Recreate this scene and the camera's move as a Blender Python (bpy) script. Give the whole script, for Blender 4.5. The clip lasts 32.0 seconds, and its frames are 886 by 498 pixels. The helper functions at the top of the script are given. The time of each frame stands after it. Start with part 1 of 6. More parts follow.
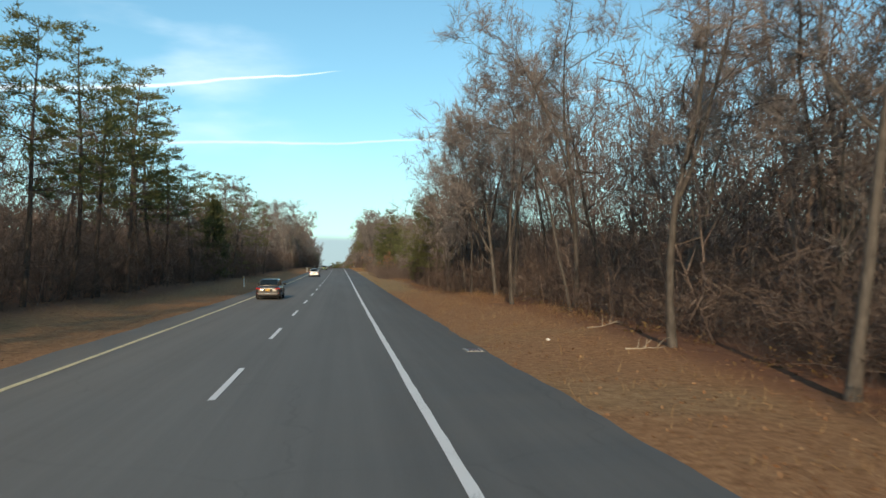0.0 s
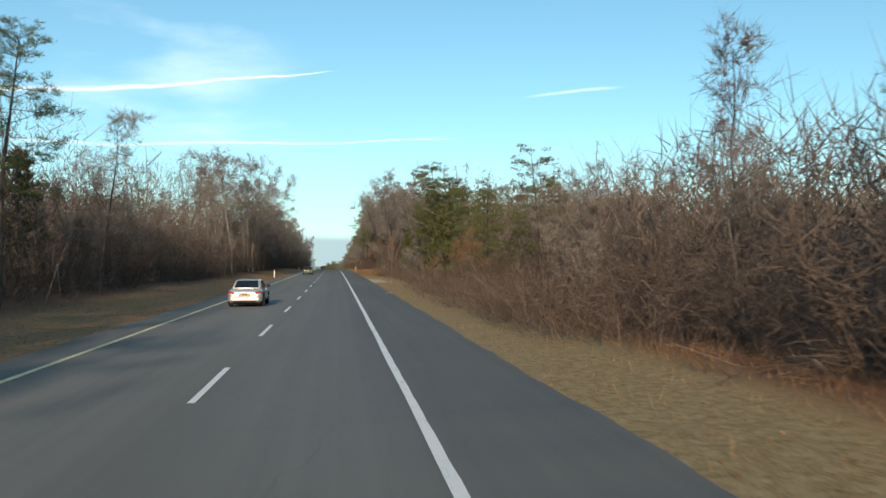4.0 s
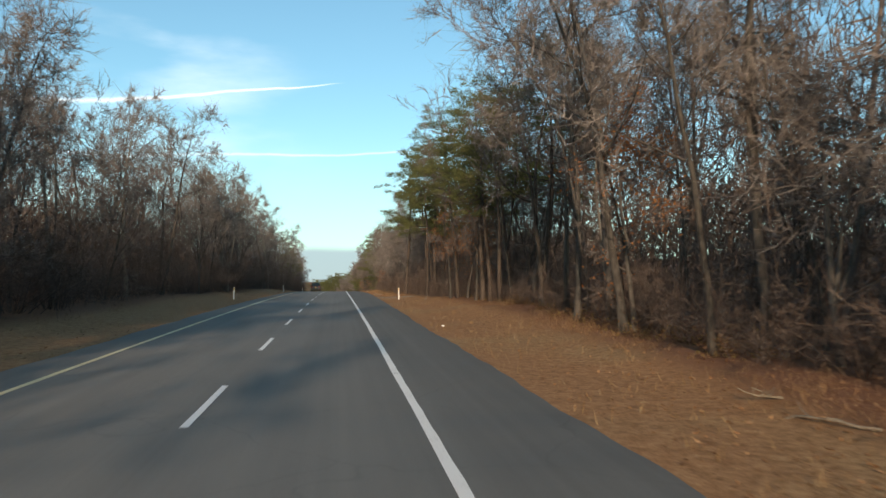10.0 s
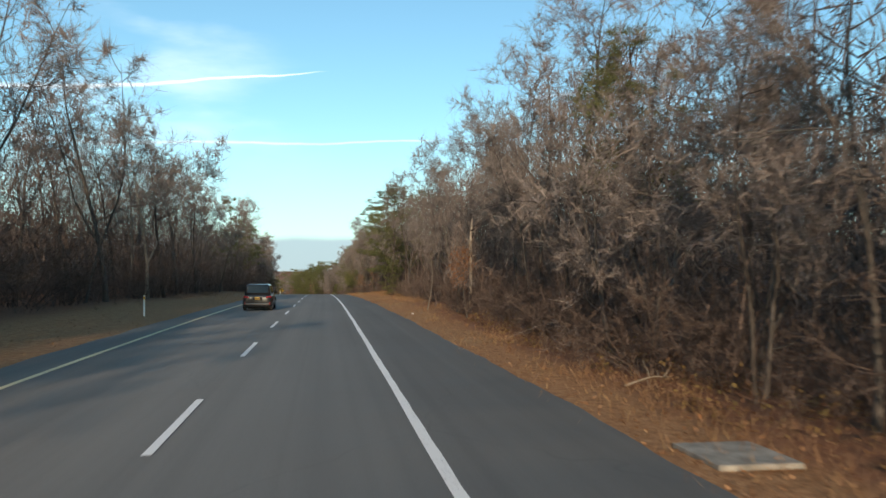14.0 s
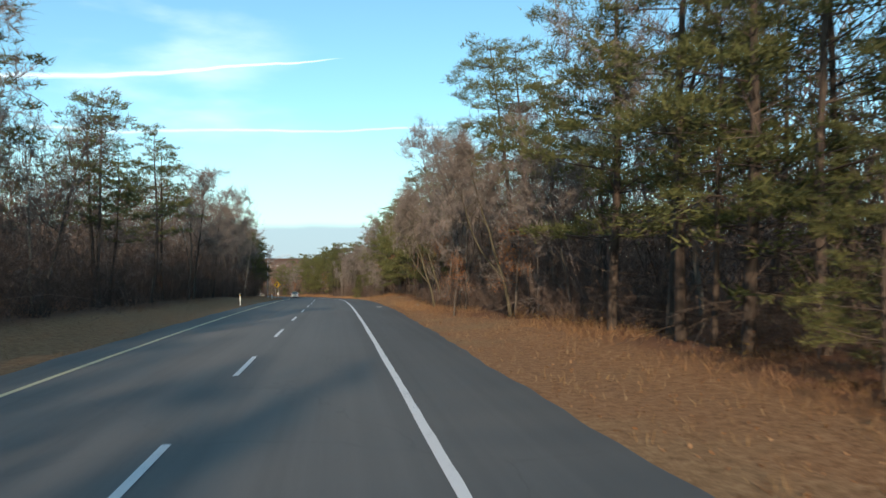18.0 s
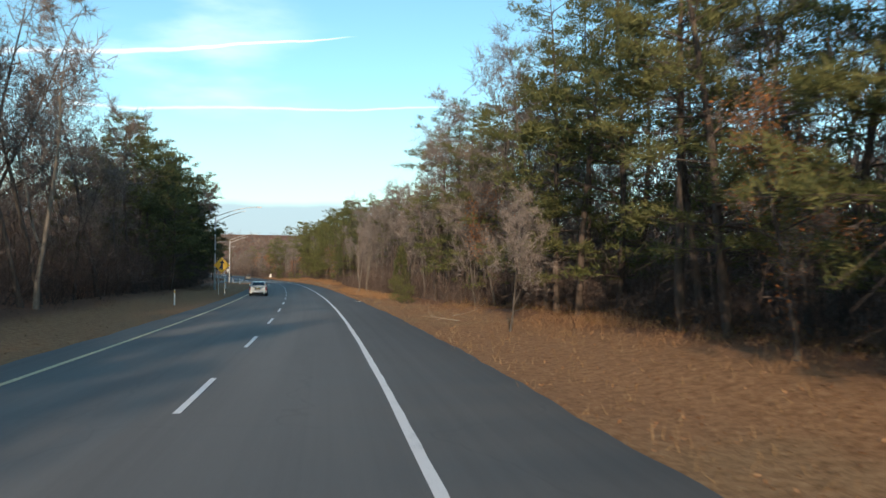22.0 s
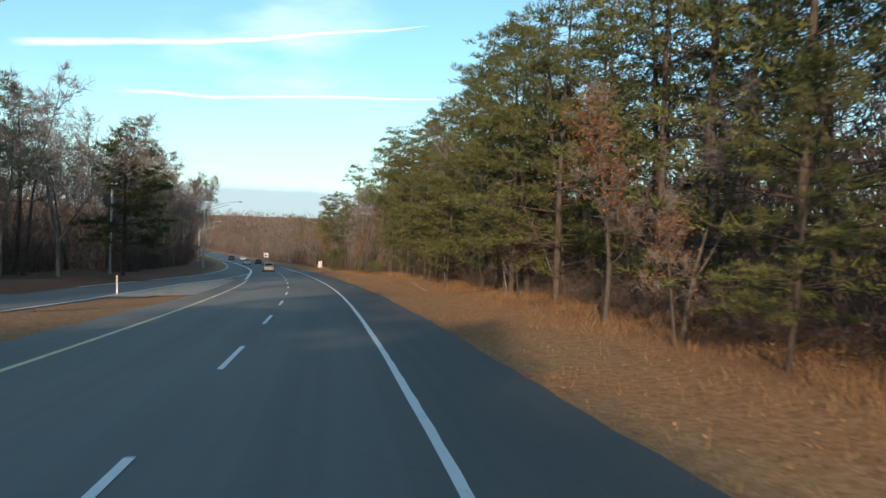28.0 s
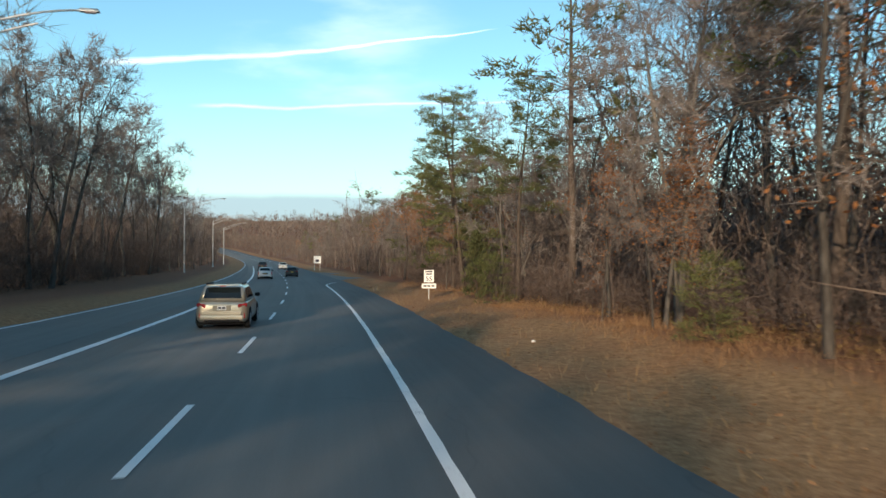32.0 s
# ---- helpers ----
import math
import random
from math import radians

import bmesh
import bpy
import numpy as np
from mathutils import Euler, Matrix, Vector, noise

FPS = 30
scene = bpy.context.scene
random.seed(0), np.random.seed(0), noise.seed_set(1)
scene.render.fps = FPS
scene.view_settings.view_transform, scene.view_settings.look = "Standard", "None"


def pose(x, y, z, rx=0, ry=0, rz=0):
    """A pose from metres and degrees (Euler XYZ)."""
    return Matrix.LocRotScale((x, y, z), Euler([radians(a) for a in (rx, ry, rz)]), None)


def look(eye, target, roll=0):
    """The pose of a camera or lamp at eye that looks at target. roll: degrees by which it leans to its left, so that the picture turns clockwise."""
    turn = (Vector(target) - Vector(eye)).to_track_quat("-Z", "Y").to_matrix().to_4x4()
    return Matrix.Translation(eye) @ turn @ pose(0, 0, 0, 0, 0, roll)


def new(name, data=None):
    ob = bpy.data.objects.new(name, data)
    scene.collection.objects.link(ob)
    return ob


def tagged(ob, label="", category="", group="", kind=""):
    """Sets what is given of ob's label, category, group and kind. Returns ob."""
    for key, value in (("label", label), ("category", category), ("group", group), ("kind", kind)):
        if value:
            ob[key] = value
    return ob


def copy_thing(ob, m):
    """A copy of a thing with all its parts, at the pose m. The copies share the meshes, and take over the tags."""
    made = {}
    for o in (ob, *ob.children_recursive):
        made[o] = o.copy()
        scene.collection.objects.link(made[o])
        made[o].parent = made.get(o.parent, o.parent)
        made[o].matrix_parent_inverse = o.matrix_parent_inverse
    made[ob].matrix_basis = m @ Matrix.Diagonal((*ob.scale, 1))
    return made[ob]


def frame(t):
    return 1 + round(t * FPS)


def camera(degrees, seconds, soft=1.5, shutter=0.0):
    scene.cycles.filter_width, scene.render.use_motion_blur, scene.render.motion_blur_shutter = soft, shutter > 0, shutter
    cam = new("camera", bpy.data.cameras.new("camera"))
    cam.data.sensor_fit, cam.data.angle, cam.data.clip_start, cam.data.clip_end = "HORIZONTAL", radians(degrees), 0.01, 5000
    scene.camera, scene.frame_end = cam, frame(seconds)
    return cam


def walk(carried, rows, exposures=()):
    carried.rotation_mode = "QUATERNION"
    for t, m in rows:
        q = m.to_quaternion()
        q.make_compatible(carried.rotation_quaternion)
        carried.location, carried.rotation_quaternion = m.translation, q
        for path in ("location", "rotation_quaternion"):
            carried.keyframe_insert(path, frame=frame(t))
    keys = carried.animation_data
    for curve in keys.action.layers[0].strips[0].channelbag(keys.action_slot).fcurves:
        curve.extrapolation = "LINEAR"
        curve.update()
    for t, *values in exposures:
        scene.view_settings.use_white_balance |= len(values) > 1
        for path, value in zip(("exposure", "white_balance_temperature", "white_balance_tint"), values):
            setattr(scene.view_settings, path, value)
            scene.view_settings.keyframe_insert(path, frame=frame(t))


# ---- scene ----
cam = camera(57.63, 32.0, soft=1.5, shutter=0.15)

# the road's line: curvature (1e-4 per metre) and grade (per cent) along its length
KS = [0, 150, 300, 400, 450, 500, 550, 600, 650, 700, 750, 800, 850, 900, 1000, 1200, 1600]
KV = [-0.59, 0.26, 0.37, -1.20, 1.94, -0.31, 2.34, 6.85, 5.68, 3.16, 6.67, 11.02, 6.39, 9.75, 1.39, 6.00, 10.00]
GS = [0, 100, 200, 300, 400, 500, 600, 700, 800, 900, 1000, 1100, 1200, 1300, 1600]
GV = [1.93, 3.03, 3.25, 3.24, 1.82, -0.09, -2.54, -2.43, -2.55, -1.84, -1.21, -0.52, 0.18, 2.60, 3.60]
STEP = 2.0
LINE = np.arange(-600.0, 2400.0, STEP)
_k, _g = np.interp(LINE, KS, KV) * 1e-4, np.interp(LINE, GS, GV) * 0.01
_k[LINE < 0] = 0.0
TH = np.cumsum(_k) * STEP
i0 = int(600 / STEP)
TH -= TH[i0]
LX, LY, LZ = np.cumsum(-np.sin(TH)) * STEP, np.cumsum(np.cos(TH)) * STEP, np.cumsum(_g) * STEP
LX, LY, LZ = LX - LX[i0], LY - LY[i0], LZ - LZ[i0]


def place(s, off, h=0.0):
    """Points at s metres along the road, off metres to the right of its lane line, h above it."""
    s, off, h = np.broadcast_arrays(np.asarray(s, float), np.asarray(off, float), np.asarray(h, float))
    th = np.interp(s, LINE, TH)
    return np.stack([np.interp(s, LINE, LX) + np.cos(th) * off, np.interp(s, LINE, LY) + np.sin(th) * off,
                     np.interp(s, LINE, LZ) + h], -1)


def heading(s):
    return math.degrees(float(np.interp(s, LINE, TH)))


def slope(s):
    return math.degrees(math.atan(float(np.interp(s, GS, GV)) * 0.01))


# seconds, metres along the road, metres right of the lane line, yaw, pitch, roll
DRIVE = [
    (0, 32.10, 2.25, -7.39, 2.70, -0.01), (1, 56.80, 2.34, -7.62, 2.56, -0.09), (2, 81.36, 2.44, -7.47, 2.75, 0.30),
    (3, 105.89, 2.46, -7.80, 2.57, 0.13), (4, 130.46, 2.42, -7.62, 2.65, 0.36), (5, 155.02, 2.39, -7.45, 2.72, 0.60),
    (6, 179.55, 2.35, -7.27, 2.80, 0.83), (7, 204.02, 2.25, -7.12, 2.95, 0.30), (8, 228.66, 2.30, -8.24, 3.73, 0.93),
    (9, 253.33, 2.33, -7.65, 3.53, 0.62), (10, 278.00, 2.30, -7.32, 3.51, 0.11), (11, 302.69, 2.27, -7.21, 3.22, 0.11),
    (12, 327.37, 2.23, -7.22, 3.05, -0.07), (13, 352.42, 2.23, -7.26, 3.11, 0.19), (14, 377.46, 2.20, -8.50, 2.78, -0.13),
    (15, 402.61, 2.17, -8.19, 2.83, 0.12), (16, 427.86, 2.22, -7.90, 2.49, 0.11), (17, 453.24, 2.26, -7.61, 2.16, 0.10),
    (18, 478.78, 2.31, -7.31, 1.83, 0.09), (19, 504.49, 2.29, -7.22, 1.53, -0.24), (20, 530.18, 2.30, -7.15, 1.15, -0.26),
    (21, 555.92, 2.44, -7.05, 0.71, -0.44), (22, 581.75, 2.46, -6.54, 0.45, -0.78), (23, 607.70, 2.40, -5.60, 0.13, -1.72),
    (24, 633.55, 2.27, -4.57, -0.02, -1.86), (25, 659.43, 2.21, -3.99, -0.32, -1.60), (26, 685.15, 2.25, -3.14, -0.34, -1.65),
    (27, 710.81, 2.28, -2.30, -0.37, -1.70), (28, 736.66, 2.31, -1.45, -0.40, -1.76), (29, 762.79, 2.35, -0.08, -0.31, -1.48),
    (30, 789.18, 2.21, 1.13, -0.41, -1.62), (31, 815.73, 2.25, 2.38, -0.53, -1.06), (32, 842.40, 2.32, 3.62, -0.24, -0.37),
]
EYE = 2.365
walk(cam, [(t, pose(*place(s, o, EYE), 90 + b, c, a)) for t, s, o, a, b, c in DRIVE],
     exposures=[(0, -0.03, 6600, 11), (3, 0.03, 6600, 11), (6, 0.05, 6650, 11), (9, 0.02, 6850, 14), (12, 0.04, 6650, 12), (15, 0.12, 6600, 14), (18, 0.17, 6400, 13), (20, 0.2, 6350, 13), (23, 0.25, 6500, 15), (25.5, 0.25, 6400, 15), (28, 0.23, 6600, 15), (32, 0.16, 6450, 12)])

# ---- light ----
SUN_AZ, SUN_EL = 9.0, 13.0          # the way the light goes, degrees right of +y; the sun's height
sun = new("sun", bpy.data.lights.new("sun", "SUN"))
sun.data.energy, sun.data.angle, sun.data.color = 4.8, radians(0.6), (1.0, 0.77, 0.53)
_a, _e = radians(SUN_AZ), radians(SUN_EL)
sun.matrix_world = look((0, 0, 60), (math.sin(_a) * math.cos(_e), math.cos(_a) * math.cos(_e), 60 - math.sin(_e)))

world = bpy.data.worlds.new("world")
scene.world = world
world.use_nodes = True
wt = world.node_tree
wt.nodes.clear()


def wmath(op, a, b=0.0, c=0.0, clamp=False):
    n = wt.nodes.new("ShaderNodeMath")
    n.operation, n.use_clamp = op, clamp
    for i, v in enumerate((a, b, c)):
        if isinstance(v, (int, float)):
            n.inputs[i].default_value = v
        else:
            wt.links.new(v, n.inputs[i])
    return n.outputs[0]


def wmix(fac, a, b):
    n = wt.nodes.new("ShaderNodeMix")
    n.data_type = "RGBA"
    wt.links.new(fac, n.inputs[0])
    for i, v in ((6, a), (7, b)):
        if isinstance(v, tuple):
            n.inputs[i].default_value = v
        else:
            wt.links.new(v, n.inputs[i])
    return n.outputs[2]


def smooth(v, lo, hi):
    n = wt.nodes.new("ShaderNodeMapRange")
    n.interpolation_type = "SMOOTHSTEP"
    wt.links.new(v, n.inputs[0])
    n.inputs[1].default_value, n.inputs[2].default_value = lo, hi
    return n.outputs[0]


def wnoise(vec, scale, detail=5.0, stretch=(1, 1, 1)):
    m = wt.nodes.new("ShaderNodeMapping")
    m.inputs["Scale"].default_value = stretch
    wt.links.new(vec, m.inputs[0])
    n = wt.nodes.new("ShaderNodeTexNoise")
    wt.links.new(m.outputs[0], n.inputs["Vector"])
    n.inputs["Scale"].default_value, n.inputs["Detail"].default_value = scale, detail
    return n.outputs[0]


sky = wt.nodes.new("ShaderNodeTexSky")
sky.sky_type, sky.sun_disc = "NISHITA", False
sky.sun_elevation, sky.sun_rotation = radians(SUN_EL), radians(180 + SUN_AZ)
sky.air_density, sky.dust_density, sky.ozone_density = 1.0, 0.6, 1.6
co = wt.nodes.new("ShaderNodeTexCoord")
sep = wt.nodes.new("ShaderNodeSeparateXYZ")
wt.links.new(co.outputs["Generated"], sep.inputs[0])
dx, dy, dz = sep.outputs
DEG = 57.29578
az = wmath("MULTIPLY", wmath("ARCTAN2", wmath("MULTIPLY", dx, -1.0), dy), DEG)   # left is positive
el = wmath("MULTIPLY", wmath("ARCSINE", dz), DEG)
wob = wmath("MULTIPLY", wmath("SUBTRACT", wnoise(co.outputs["Generated"], 9.0, 4), 0.5), 0.7)


def trail(a0, e0, a1, e1, width, grow):
    """A condensation trail from (a0, e0) to (a1, e1), azimuth and height in degrees, widening by grow per degree."""
    k = (e1 - e0) / (a1 - a0)
    mid = wmath("ADD", wmath("MULTIPLY_ADD", wmath("SUBTRACT", az, a0), k, e0), wob)
    w = wmath("MAXIMUM", wmath("MULTIPLY_ADD", wmath("ABSOLUTE", wmath("SUBTRACT", az, a0)), grow, width), 0.02)
    line = wmath("SUBTRACT", 1.0, wmath("DIVIDE", wmath("ABSOLUTE", wmath("SUBTRACT", el, mid)), w), clamp=True)
    ends = wmath("MULTIPLY", smooth(az, min(a0, a1) - 0.1, min(a0, a1) + 2.5), wmath("SUBTRACT", 1.0, smooth(az, max(a0, a1) - 2.0, max(a0, a1) + 0.5)))
    return wmath("MULTIPLY", wmath("MULTIPLY", line, ends), wmath("MULTIPLY_ADD", wnoise(co.outputs["Generated"], 25.0, 3), 0.8, 0.45), clamp=True)


trails = trail(-0.4, 15.1, 27.0, 11.6, 0.05, 0.010)
trails = wmath("MAXIMUM", trails, wmath("MULTIPLY", trail(-9.0, 10.4, 21.0, 9.3, 0.09, 0.003), 0.55))
trails = wmath("MAXIMUM", trails, wmath("MULTIPLY", trail(-21.0, 13.6, -13.5, 13.2, 0.14, 0.0), 0.5))
bank_top = wmath("MULTIPLY_ADD", wnoise(co.outputs["Generated"], 6.0, 5), 1.2, 2.8)
bank = wmath("MULTIPLY", wmath("SUBTRACT", 1.0, smooth(wmath("SUBTRACT", el, bank_top), -0.35, 0.25)), smooth(az, -18.0, -9.0))
wisp = wmath("MULTIPLY", smooth(wnoise(co.outputs["Generated"], 3.2, 7, (1, 1, 3.5)), 0.52, 0.8),
             wmath("MULTIPLY", smooth(az, -3.0, 12.0), smooth(el, 6.0, 12.0)))
haze = wmath("SUBTRACT", 1.0, smooth(el, 0.0, 13.0))
SKY = 0.17
tone = wt.nodes.new("ShaderNodeMix")
tone.data_type, tone.blend_type = "RGBA", "MULTIPLY"
tone.inputs[0].default_value = 1.0
wt.links.new(sky.outputs[0], tone.inputs[6])
tone.inputs[7].default_value = (0.80, 1.13, 1.12, 1)
col = wmix(wmath("MULTIPLY", haze, 0.45), tone.outputs[2], (4.3, 5.6, 6.0, 1))
col = wmix(wmath("MULTIPLY", wisp, 0.55), col, (7.5, 8.6, 9.0, 1))
col = wmix(wmath("MULTIPLY", bank, 0.85), col, (2.7, 3.65, 4.1, 1))
col = wmix(wmath("MULTIPLY", trails, 0.75), col, (9.6, 9.8, 9.9, 1))
bg = wt.nodes.new("ShaderNodeBackground")
bg.inputs[1].default_value = SKY
wt.links.new(col, bg.inputs[0])
wt.links.new(bg.outputs[0], wt.nodes.new("ShaderNodeOutputWorld").inputs[0])

# ---- materials ----


def shader(name, rough=0.8, metal=0.0, spec=0.5):
    m = bpy.data.materials.new(name)
    m.use_nodes = True
    b = m.node_tree.nodes["Principled BSDF"]
    b.inputs["Roughness"].default_value, b.inputs["Metallic"].default_value = rough, metal
    b.inputs["Specular IOR Level"].default_value = spec
    return m, m.node_tree, b


def ramp(nt, fac, stops):
    n = nt.nodes.new("ShaderNodeValToRGB")
    while len(n.color_ramp.elements) < len(stops):
        n.color_ramp.elements.new(0.5)
    for e, (p, c) in zip(n.color_ramp.elements, stops):
        e.position, e.color = p, (*c, 1)
    nt.links.new(fac, n.inputs[0])
    return n.outputs[0]


def tex(nt, scale, detail=4.0, coord="Object", stretch=(1, 1, 1), rough=0.55):
    c, m, n = nt.nodes.new("ShaderNodeTexCoord"), nt.nodes.new("ShaderNodeMapping"), nt.nodes.new("ShaderNodeTexNoise")
    m.inputs["Scale"].default_value = stretch
    nt.links.new(c.outputs[coord], m.inputs[0])
    nt.links.new(m.outputs[0], n.inputs["Vector"])
    n.inputs["Scale"].default_value, n.inputs["Detail"].default_value, n.inputs["Roughness"].default_value = scale, detail, rough
    return n.outputs[0]


def blend(nt, fac, a, b, kind="MIX"):
    n = nt.nodes.new("ShaderNodeMix")
    n.data_type, n.blend_type = "RGBA", kind
    for i, v in ((0, fac), (6, a), (7, b)):
        if isinstance(v, float):
            n.inputs[i].default_value = v
        elif isinstance(v, tuple):
            n.inputs[i].default_value = (*v, 1)
        else:
            nt.links.new(v, n.inputs[i])
    return n.outputs[2]


def math_node(nt, op, a, b=0.0, clamp=False):
    n = nt.nodes.new("ShaderNodeMath")
    n.operation, n.use_clamp = op, clamp
    for i, v in enumerate((a, b)):
        if isinstance(v, (int, float)):
            n.inputs[i].default_value = v
        else:
            nt.links.new(v, n.inputs[i])
    return n.outputs[0]


def span(nt, v, lo, hi):
    n = nt.nodes.new("ShaderNodeMapRange")
    n.interpolation_type = "SMOOTHSTEP"
    nt.links.new(v, n.inputs[0])
    n.inputs[1].default_value, n.inputs[2].default_value = lo, hi
    return n.outputs[0]


def bump(nt, bsdf, height, strength=0.4, dist=0.02):
    n = nt.nodes.new("ShaderNodeBump")
    n.inputs["Strength"].default_value, n.inputs["Distance"].default_value = strength, dist
    nt.links.new(height, n.inputs["Height"])
    nt.links.new(n.outputs[0], bsdf.inputs["Normal"])


def plain(name, colour, rough=0.6, metal=0.0, vary=0.15, scale=8.0, spec=0.5):
    m, nt, b = shader(name, rough, metal, spec)
    lo, hi = tuple(c * (1 - vary) for c in colour), tuple(min(1.0, c * (1 + vary)) for c in colour)
    nt.links.new(ramp(nt, tex(nt, scale), [(0.35, lo), (0.65, hi)]), b.inputs["Base Color"])
    return m


def scatter(name, stops, rough=0.85, through_light=0.0, spec=0.2):
    """Leaves, needles, twigs: one colour for each loose piece."""
    m, nt, b = shader(name, rough, 0.0, spec)
    g = nt.nodes.new("ShaderNodeNewGeometry")
    o = nt.nodes.new("ShaderNodeObjectInfo")
    v = math_node(nt, "ADD", math_node(nt, "MULTIPLY", g.outputs["Random Per Island"], 0.75), math_node(nt, "MULTIPLY", o.outputs["Random"], 0.25))
    c = ramp(nt, v, stops)
    nt.links.new(c, b.inputs["Base Color"])
    if through_light:
        t = nt.nodes.new("ShaderNodeBsdfTranslucent")
        nt.links.new(c, t.inputs[0])
        x = nt.nodes.new("ShaderNodeMixShader")
        x.inputs[0].default_value = through_light
        nt.links.new(b.outputs[0], x.inputs[1])
        nt.links.new(t.outputs[0], x.inputs[2])
        nt.links.new(x.outputs[0], nt.nodes["Material Output"].inputs[0])
    return m


def bark(name, dark, light):
    m, nt, b = shader(name, 0.9, 0.0, 0.2)
    n = tex(nt, 3.0, 5, stretch=(4, 4, 1))
    o = nt.nodes.new("ShaderNodeObjectInfo")
    f = math_node(nt, "ADD", math_node(nt, "MULTIPLY", n, 0.8), math_node(nt, "MULTIPLY", o.outputs["Random"], 0.25))
    nt.links.new(ramp(nt, f, [(0.3, dark), (0.75, light)]), b.inputs["Base Color"])
    bump(nt, b, tex(nt, 7.0, 4, stretch=(5, 5, 1)), 0.6, 0.03)
    return m


def road_material():
    m, nt, b = shader("asphalt", 0.86, 0.0, 0.35)
    uv = nt.nodes.new("ShaderNodeUVMap")
    s = nt.nodes.new("ShaderNodeSeparateXYZ")
    nt.links.new(uv.outputs[0], s.inputs[0])
    grain = tex(nt, 55.0, 3)
    patch = tex(nt, 0.22, 5, "UV", (1.6, 0.18, 1))
    streak = tex(nt, 1.0, 3, "UV", (3.0, 0.015, 1))
    v = math_node(nt, "ADD", math_node(nt, "MULTIPLY", grain, 0.35), math_node(nt, "MULTIPLY", patch, 0.4))
    v = math_node(nt, "ADD", v, math_node(nt, "MULTIPLY", streak, 0.25))
    c = ramp(nt, v, [(0.3, (0.118, 0.117, 0.109)), (0.5, (0.165, 0.164, 0.153)), (0.72, (0.216, 0.213, 0.198))])
    # polished wheel paths and a darker oil line between them
    w = math_node(nt, "ABSOLUTE", math_node(nt, "SUBTRACT", math_node(nt, "ABSOLUTE", math_node(nt, "SUBTRACT", math_node(nt, "ABSOLUTE", s.outputs[0]), 1.83)), 0.85))
    c = blend(nt, math_node(nt, "MULTIPLY", math_node(nt, "SUBTRACT", 1.0, span(nt, w, 0.1, 0.6)), 0.22), c, (0.205, 0.202, 0.188))
    crack = nt.nodes.new("ShaderNodeTexVoronoi")
    crack.feature = "DISTANCE_TO_EDGE"
    crack.inputs["Scale"].default_value = 0.16
    wv = nt.nodes.new("ShaderNodeVectorMath")
    nz = nt.nodes.new("ShaderNodeTexNoise")
    nz.inputs["Scale"].default_value = 0.7
    tcn = nt.nodes.new("ShaderNodeTexCoord")
    nt.links.new(tcn.outputs["UV"], nz.inputs["Vector"])
    nt.links.new(tcn.outputs["UV"], wv.inputs[0])
    nt.links.new(nz.outputs["Color"], wv.inputs[1])
    nt.links.new(wv.outputs[0], crack.inputs["Vector"])
    c = blend(nt, math_node(nt, "MULTIPLY", math_node(nt, "SUBTRACT", 1.0, span(nt, crack.outputs[0], 0.0, 0.005)), 0.14), c, (0.03, 0.03, 0.03))
    nt.links.new(c, b.inputs["Base Color"])
    bump(nt, b, grain, 0.5, 0.006)
    return m


def paint_material(name, colour, wear=0.5):
    m, nt, b = shader(name, 0.65)
    w = span(nt, math_node(nt, "ADD", math_node(nt, "MULTIPLY", tex(nt, 30.0, 4), 0.6), math_node(nt, "MULTIPLY", tex(nt, 1.2, 3), 0.4)), wear - 0.08, wear + 0.1)
    nt.links.new(blend(nt, w, colour, (0.16, 0.16, 0.16)), b.inputs["Base Color"])
    return m


